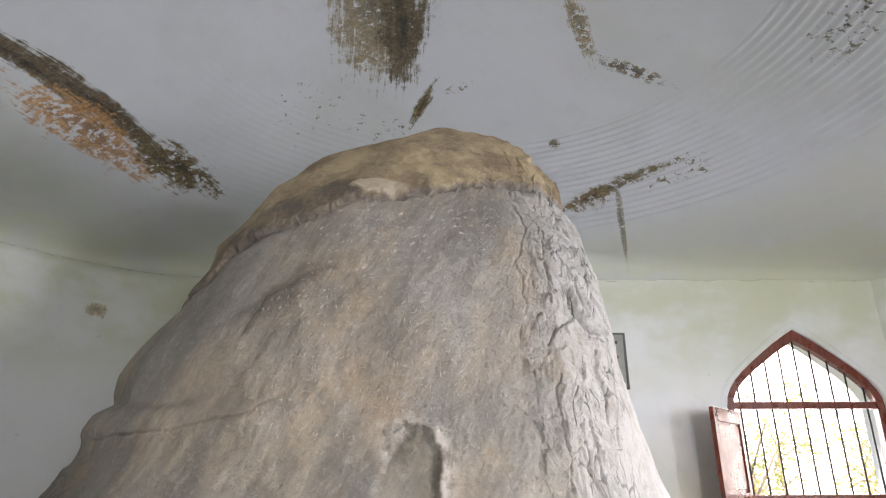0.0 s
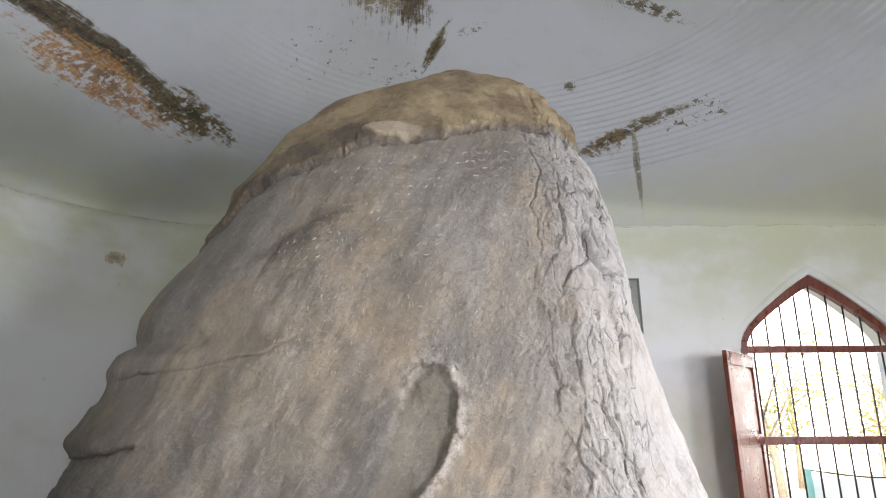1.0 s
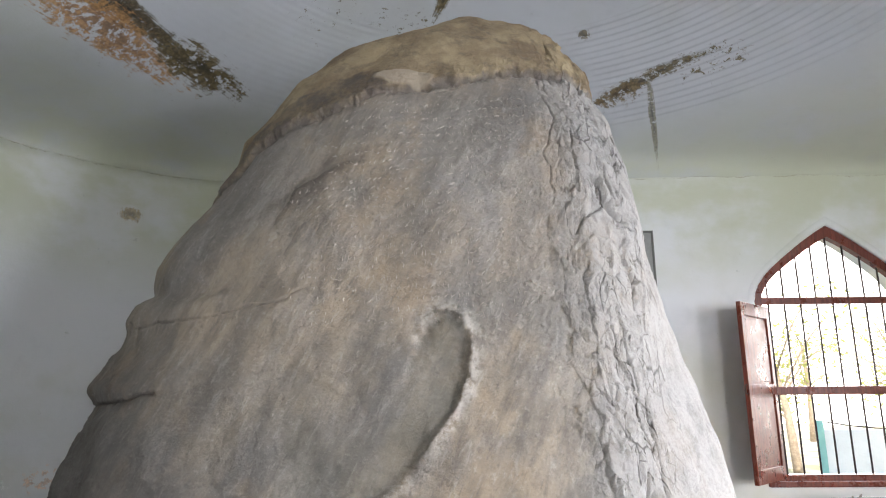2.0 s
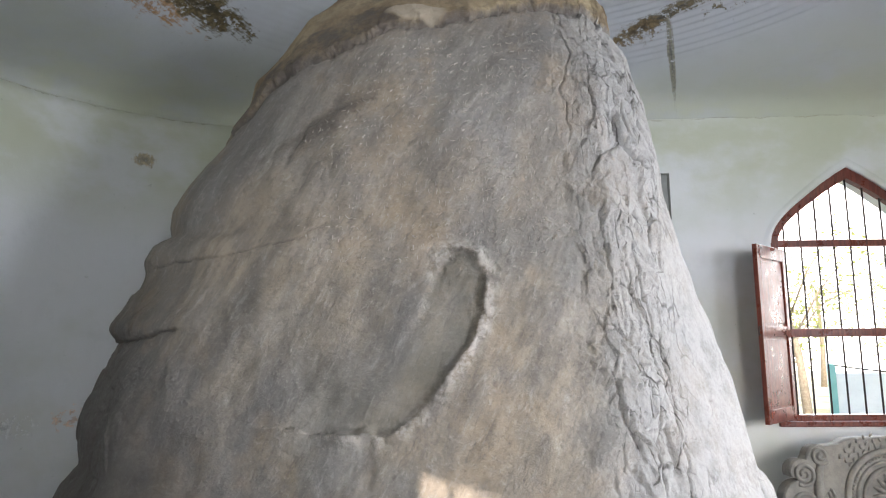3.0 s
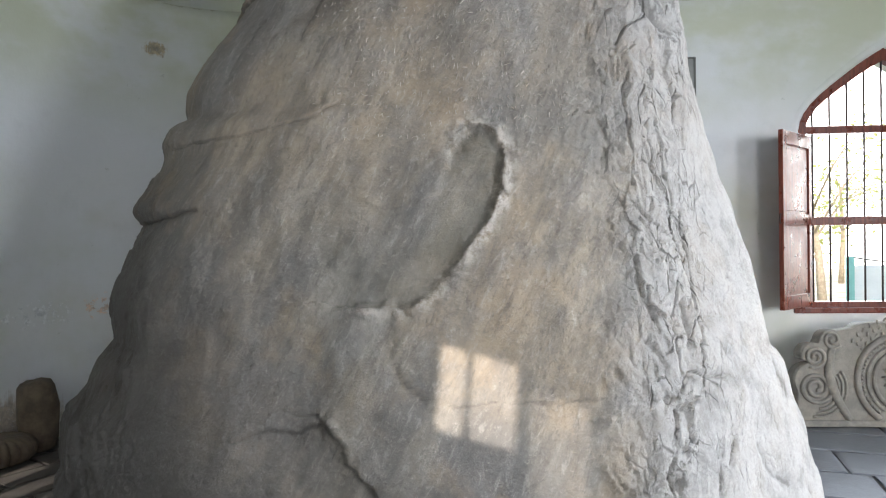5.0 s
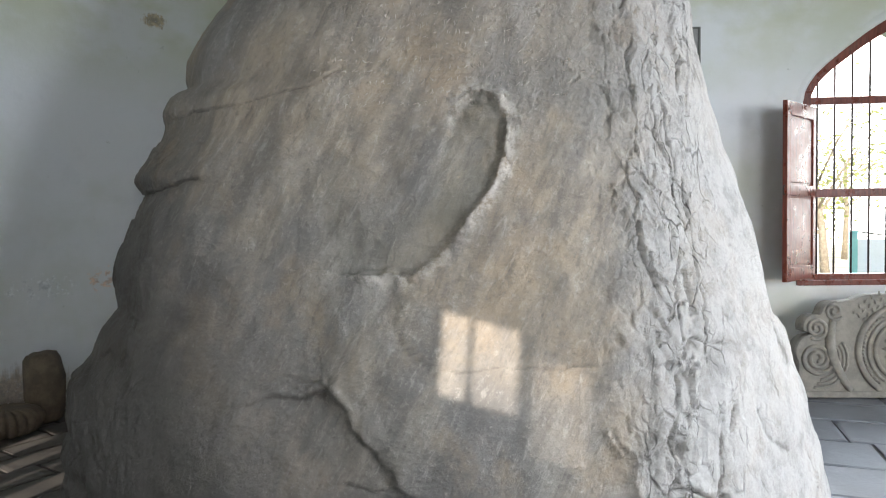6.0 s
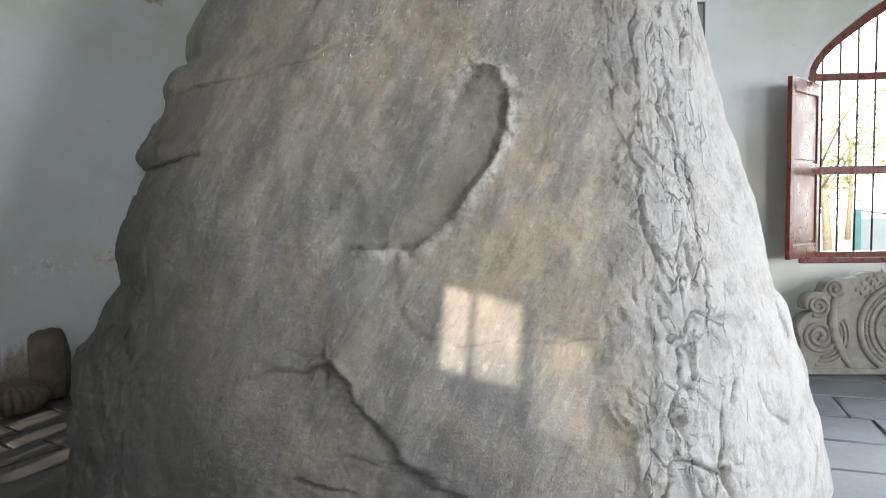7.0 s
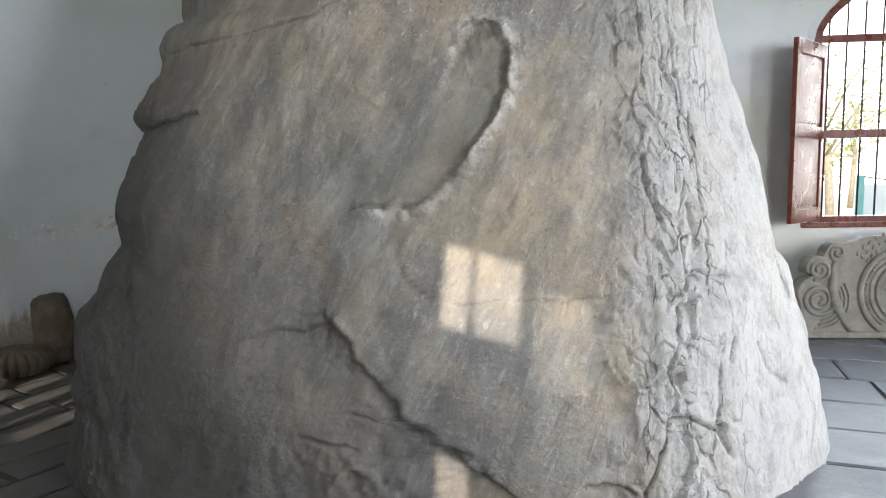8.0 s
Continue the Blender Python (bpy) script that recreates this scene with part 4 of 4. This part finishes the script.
# ---- inscription: rows of small pale cut marks ----
def inscription():
    dice = random.Random(5)
    verts, faces = [], []
    zs = FACE[:, FACE.shape[1] // 2, 2]
    for line in range(24):
        z0 = 3.62 - 0.058 * line
        x = -0.80 - 0.12 * math.sin(line * 0.7)
        x += 0.25 if line < 5 else 0
        end = 0.42 + 0.08 * math.sin(line * 1.3)
        while x < end:
            x += dice.uniform(0.024, 0.042)
            if dice.random() < 0.22:
                continue
            z = z0 + 0.02 * math.sin(x * 3) + dice.uniform(-0.004, 0.004)
            r = int(np.argmin(np.abs(zs - z)))
            c = int(np.argmin(np.abs(FACE[r, :, 0] - x)))
            c = min(max(c, 2), FACE.shape[1] - 3)
            p = Vector(FACE[r, c])
            nrm = Vector(OUTWARD[r, c])
            if nrm.y > 0:
                nrm = -nrm
            up = (Vector((0, 0, 1)) - nrm * nrm.z).normalized()
            across = up.cross(nrm)
            for k in range(dice.choice((1, 1, 2, 2, 3))):
                tilt = dice.choice((0, 0.15, -0.2, 1.35, 0.8, -0.8))
                way = (up * math.cos(tilt) + across * math.sin(tilt))
                over = way.cross(nrm)
                mid = p + across * dice.uniform(-0.010, 0.010) + up * dice.uniform(-0.009, 0.009)
                long, thin = dice.uniform(0.006, 0.015), dice.uniform(0.0018, 0.0028)
                b = len(verts)
                for s, t, h in ((-1, -1, -0.004), (1, -1, -0.004), (1, 1, -0.004), (-1, 1, -0.004), (-0.8, 0, 0.003), (0.8, 0, 0.003)):
                    verts.append(mid + way * long * s + over * thin * t + nrm * h)
                faces += [(b, b + 1, b + 5, b + 4), (b + 2, b + 3, b + 4, b + 5), (b, b + 4, b + 3), (b + 1, b + 2, b + 5)]
    me = bpy.data.meshes.new("inscription")
    me.from_pydata(verts, [], faces)
    me.materials.append(CUT)
    ob = new("inscription", me)
    ob.parent = rock
    return tagged(ob, "rows of small pale cut marks", kind="stuff")


CUT = stone_material("cut_stone", (0.62, 0.555, 0.48), (0.48, 0.42, 0.36), 3.0, 0.85, 0.3)
inscription()

# ---- outside ----
def ground_material():
    m = material("dry_ground", (0.3, 0.26, 0.18), 0.95)
    n = Nodes(m)
    p = n.spot()
    n.finish(n.mix(n.step(n.noise(p, 0.6, 6, 0.6), 0.4, 0.6), (0.50, 0.46, 0.37), (0.30, 0.30, 0.17)))
    return m


bm = bmesh.new()
bmesh.ops.create_grid(bm, x_segments=8, y_segments=8, size=900)
ground = part("ground", bm, ground_material())
ground.location = (0, 0, -0.25)
tagged(ground, "dry open ground outside the shelter", "ground", kind="structure")

# backdrop that glows by itself, added to whiten the view outside
BACKDROP_GLOW = material("glowing_backdrop", (0.9, 0.9, 0.88), 1.0)
BACKDROP_GLOW.node_tree.nodes["Principled BSDF"].inputs["Emission Color"].default_value = (1.0, 0.985, 0.94, 1)
BACKDROP_GLOW.node_tree.nodes["Principled BSDF"].inputs["Emission Strength"].default_value = 1.0
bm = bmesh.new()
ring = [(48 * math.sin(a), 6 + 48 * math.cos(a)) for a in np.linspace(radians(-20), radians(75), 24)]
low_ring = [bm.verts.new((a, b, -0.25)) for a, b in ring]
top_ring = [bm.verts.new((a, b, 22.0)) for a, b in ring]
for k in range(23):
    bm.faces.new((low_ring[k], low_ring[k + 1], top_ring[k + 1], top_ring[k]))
tagged(part("backdrop", bm, BACKDROP_GLOW), "plain glowing backdrop that whitens the view far behind the trees", "backdrop", kind="structure")

LEAF = material("leaf_green", (0.10, 0.14, 0.03), 0.5)
n = Nodes(LEAF)
tint = n.mix(n.noise(n.spot(), 3.0, 3, 0.6), (0.16, 0.20, 0.05), (0.38, 0.37, 0.13))
n.finish(tint)
glow = n.add("ShaderNodeBsdfTranslucent", Color=tint)
both = n.add("ShaderNodeMixShader", Fac=0.45)
n.put(both.inputs[1], n.bsdf.outputs[0])
n.put(both.inputs[2], glow.outputs[0])
n.put(n.t.nodes["Material Output"].inputs["Surface"], both.outputs[0])
BARK = stone_material("bark", (0.34, 0.29, 0.22), (0.22, 0.18, 0.13), 4.0, 0.95, 0.8)


def tree(x, y, height, spread, seed):
    dice = random.Random(seed)
    ob = empty("tree", pose(x, y, -0.25))
    tagged(ob, "sunlit green tree with a loose open crown", "tree", group="trees outside the window")
    bm = bmesh.new()
    top = Vector((dice.uniform(-0.4, 0.4), dice.uniform(-0.4, 0.4), height * 0.55))
    tube(bm, [(0, 0, 0), top * 0.5 + Vector((0.1, 0, 0)), top], [0.13, 0.10, 0.06], 10)
    tips = []
    for k in range(9):
        a = 2 * math.pi * k / 9 + dice.uniform(-0.3, 0.3)
        base = top * dice.uniform(0.45, 1.0)
        tip = base + Vector((math.cos(a) * spread * dice.uniform(0.5, 1), math.sin(a) * spread * dice.uniform(0.5, 1), height * dice.uniform(-0.05, 0.42)))
        tube(bm, [base, (base + tip) / 2 + Vector((0, 0, 0.2)), tip], [0.04, 0.03, 0.012], 6)
        tips += [tip, (base + tip) / 2]
    part("trunk", bm, BARK, ob, smooth=True)
    verts, faces = [], []
    for tip in tips:
        for k in range(85):
            c = tip + Vector([dice.gauss(0, 0.42) for _ in range(3)])
            a = Vector([dice.gauss(0, 1) for _ in range(3)]).normalized()
            b = a.orthogonal().normalized()
            s = dice.uniform(0.05, 0.11)
            i = len(verts)
            verts += [c - a * s, c + b * s * 0.45 + a * s * 0.1, c + a * s, c - b * s * 0.45 + a * s * 0.1]
            faces.append((i, i + 1, i + 2, i + 3))
    me = bpy.data.meshes.new("crown")
    me.from_pydata(verts, [], faces)
    me.materials.append(LEAF)
    crown = new("crown", me)
    crown.parent = ob
    return ob


tree(9.3, 19.0, 6.0, 2.0, 1)
tree(14.5, 22.0, 6.5, 2.2, 2)
tree(12.0, 27.0, 7.5, 2.6, 3)
tree(19.5, 29.0, 7.0, 2.5, 4)
tree(16.0, 31.0, 8.0, 3.0, 5)
tree(23.0, 36.0, 8.0, 3.0, 6)
TEAL = stone_material("teal_paint", (0.30, 0.58, 0.52), (0.22, 0.46, 0.42), 1.0, 0.7, 0.2)
gate = empty("garden_gate", pose(6.9, 11.6, -0.25, 0, 0, -8))
tagged(gate, "white sheet gate with teal posts and a dark chain of spikes", "gate")
part("sheet", boxed((-0.7, -0.02, 0.05), (1.6, 0.02, 1.55), 0.01), stone_material("white_paint", (0.80, 0.82, 0.80), (0.70, 0.73, 0.71), 1.0, 0.6, 0.15), gate, "sun-bleached white sheet")
part("post", boxed((-0.8, -0.06, 0.0), (-0.7, 0.06, 1.7), 0.01), TEAL, gate)
part("post", boxed((1.6, -0.06, 0.0), (1.7, 0.06, 1.7), 0.01), TEAL, gate)
bm = bmesh.new()
tube(bm, [(-0.7 + 2.3 * k / 20, 0, 1.68 - 0.12 * math.sin(math.pi * k / 20)) for k in range(21)], 0.012, 6)
part("chain", bm, IRON, gate)


# ---- paving slabs ----
def clip(poly, a, b):
    """The share of a polygon to the right of the way from a to b."""
    out = []
    far = lambda p: (b[0] - a[0]) * (p[1] - a[1]) - (b[1] - a[1]) * (p[0] - a[0])
    for p, q in zip(poly, poly[1:] + poly[:1]):
        dp, dq = far(p), far(q)
        if dp <= 0:
            out.append(p)
        if dp * dq < 0:
            k = dp / (dp - dq)
            out.append((p[0] + k * (q[0] - p[0]), p[1] + k * (q[1] - p[1])))
    return out


def slab_mesh(poly, seed, stone):
    """One slab with an uneven, worn edge, from its outline."""
    dice = random.Random(seed)
    bm = bmesh.new()
    cx, cy = sum(p[0] for p in poly) / len(poly), sum(p[1] for p in poly) / len(poly)
    size = min(max(p[0] for p in poly) - min(p[0] for p in poly), max(p[1] for p in poly) - min(p[1] for p in poly))
    pull = lambda p, g: (cx + (p[0] - cx) * (1 - g), cy + (p[1] - cy) * (1 - g))
    poly = [pull(p, min(0.3, 0.012 / max(size, 0.05))) for p in poly]
    mids = []
    for (px, py), (qx, qy) in zip(poly, poly[1:] + poly[:1]):
        for k in (0, 0.33, 0.66):
            mids.append((px + (qx - px) * k + dice.uniform(-0.005, 0.005), py + (qy - py) * k + dice.uniform(-0.005, 0.005)))
    count = len(mids)
    inner = min(0.3, 0.03 / max(size, 0.05))
    rim = [bm.verts.new((p, q, -0.03)) for p, q in mids]
    mid = [bm.verts.new((p, q, -0.006 + dice.uniform(-0.002, 0.002))) for p, q in mids]
    top = [bm.verts.new((*pull(p, inner), dice.uniform(-0.002, 0.002))) for p in mids]
    for p, q in ((rim, mid), (mid, top)):
        for k in range(count):
            bm.faces.new((p[k], p[(k + 1) % count], q[(k + 1) % count], q[k]))
    bm.faces.new(top)
    me = bpy.data.meshes.new("slab")
    bmesh.ops.recalc_face_normals(bm, faces=bm.faces)
    bm.to_mesh(me)
    bm.free()
    me.materials.append(stone)
    return me


def pave(turn, width, lengths, x_low, x_high, seed, stone):
    dice = random.Random(seed)
    block = lambda n: [(-n / 2, -width / 2), (n / 2, -width / 2), (n / 2, width / 2), (-n / 2, width / 2)]
    meshes = {(n, v): slab_mesh(block(n), seed + 7 * v + int(n * 100), stone) for n in lengths for v in range(3)}
    c, s = math.cos(radians(turn)), math.sin(radians(turn))
    bounds = list(zip(CORNERS, CORNERS[1:] + CORNERS[:1])) + [((x_high, 9), (x_high, -9)), ((x_low, -9), (x_low, 9))]
    v = -9.0
    while v < 9:
        u = -9.0 + dice.uniform(0, 0.6)
        while u < 9:
            n = dice.choice(lengths)
            mu, mv = u + n / 2, v + width / 2
            x, y = mu * c - mv * s, 3 + mu * s + mv * c
            shape = [(x + p * c - q * s, y + p * s + q * c) for p, q in block(n)]
            cut = shape
            for a, b in bounds:
                cut = clip(cut, a, b) if cut else cut
            area = 0.5 * abs(sum(p[0] * q[1] - p[1] * q[0] for p, q in zip(cut, cut[1:] + cut[:1]))) if cut else 0
            tilt = (dice.uniform(-0.004, 0.003), dice.uniform(-0.2, 0.2), dice.uniform(-0.2, 0.2), dice.randrange(3))
            if area > 0.012:
                if area > 0.999 * n * width:
                    me = meshes[n, tilt[3]]
                else:
                    me = slab_mesh([((p - x) * c + (q - y) * s, (q - y) * c - (p - x) * s) for p, q in cut], seed, stone)
                ob = new("slab", me)
                ob.parent = floor
                ob.matrix_basis = pose(x, y, tilt[0], tilt[1], tilt[2], turn)
            u += n
        v += width


# left floor, laid in the slabs with painted shade
pave(61.0, 0.30, (0.8, 1.05, 1.3), -9, -1.0, 21, SHADED_SLAB)
pave(-15.0, 0.56, (0.9, 1.2, 1.5), -1.0, 9, 31, SLAB)
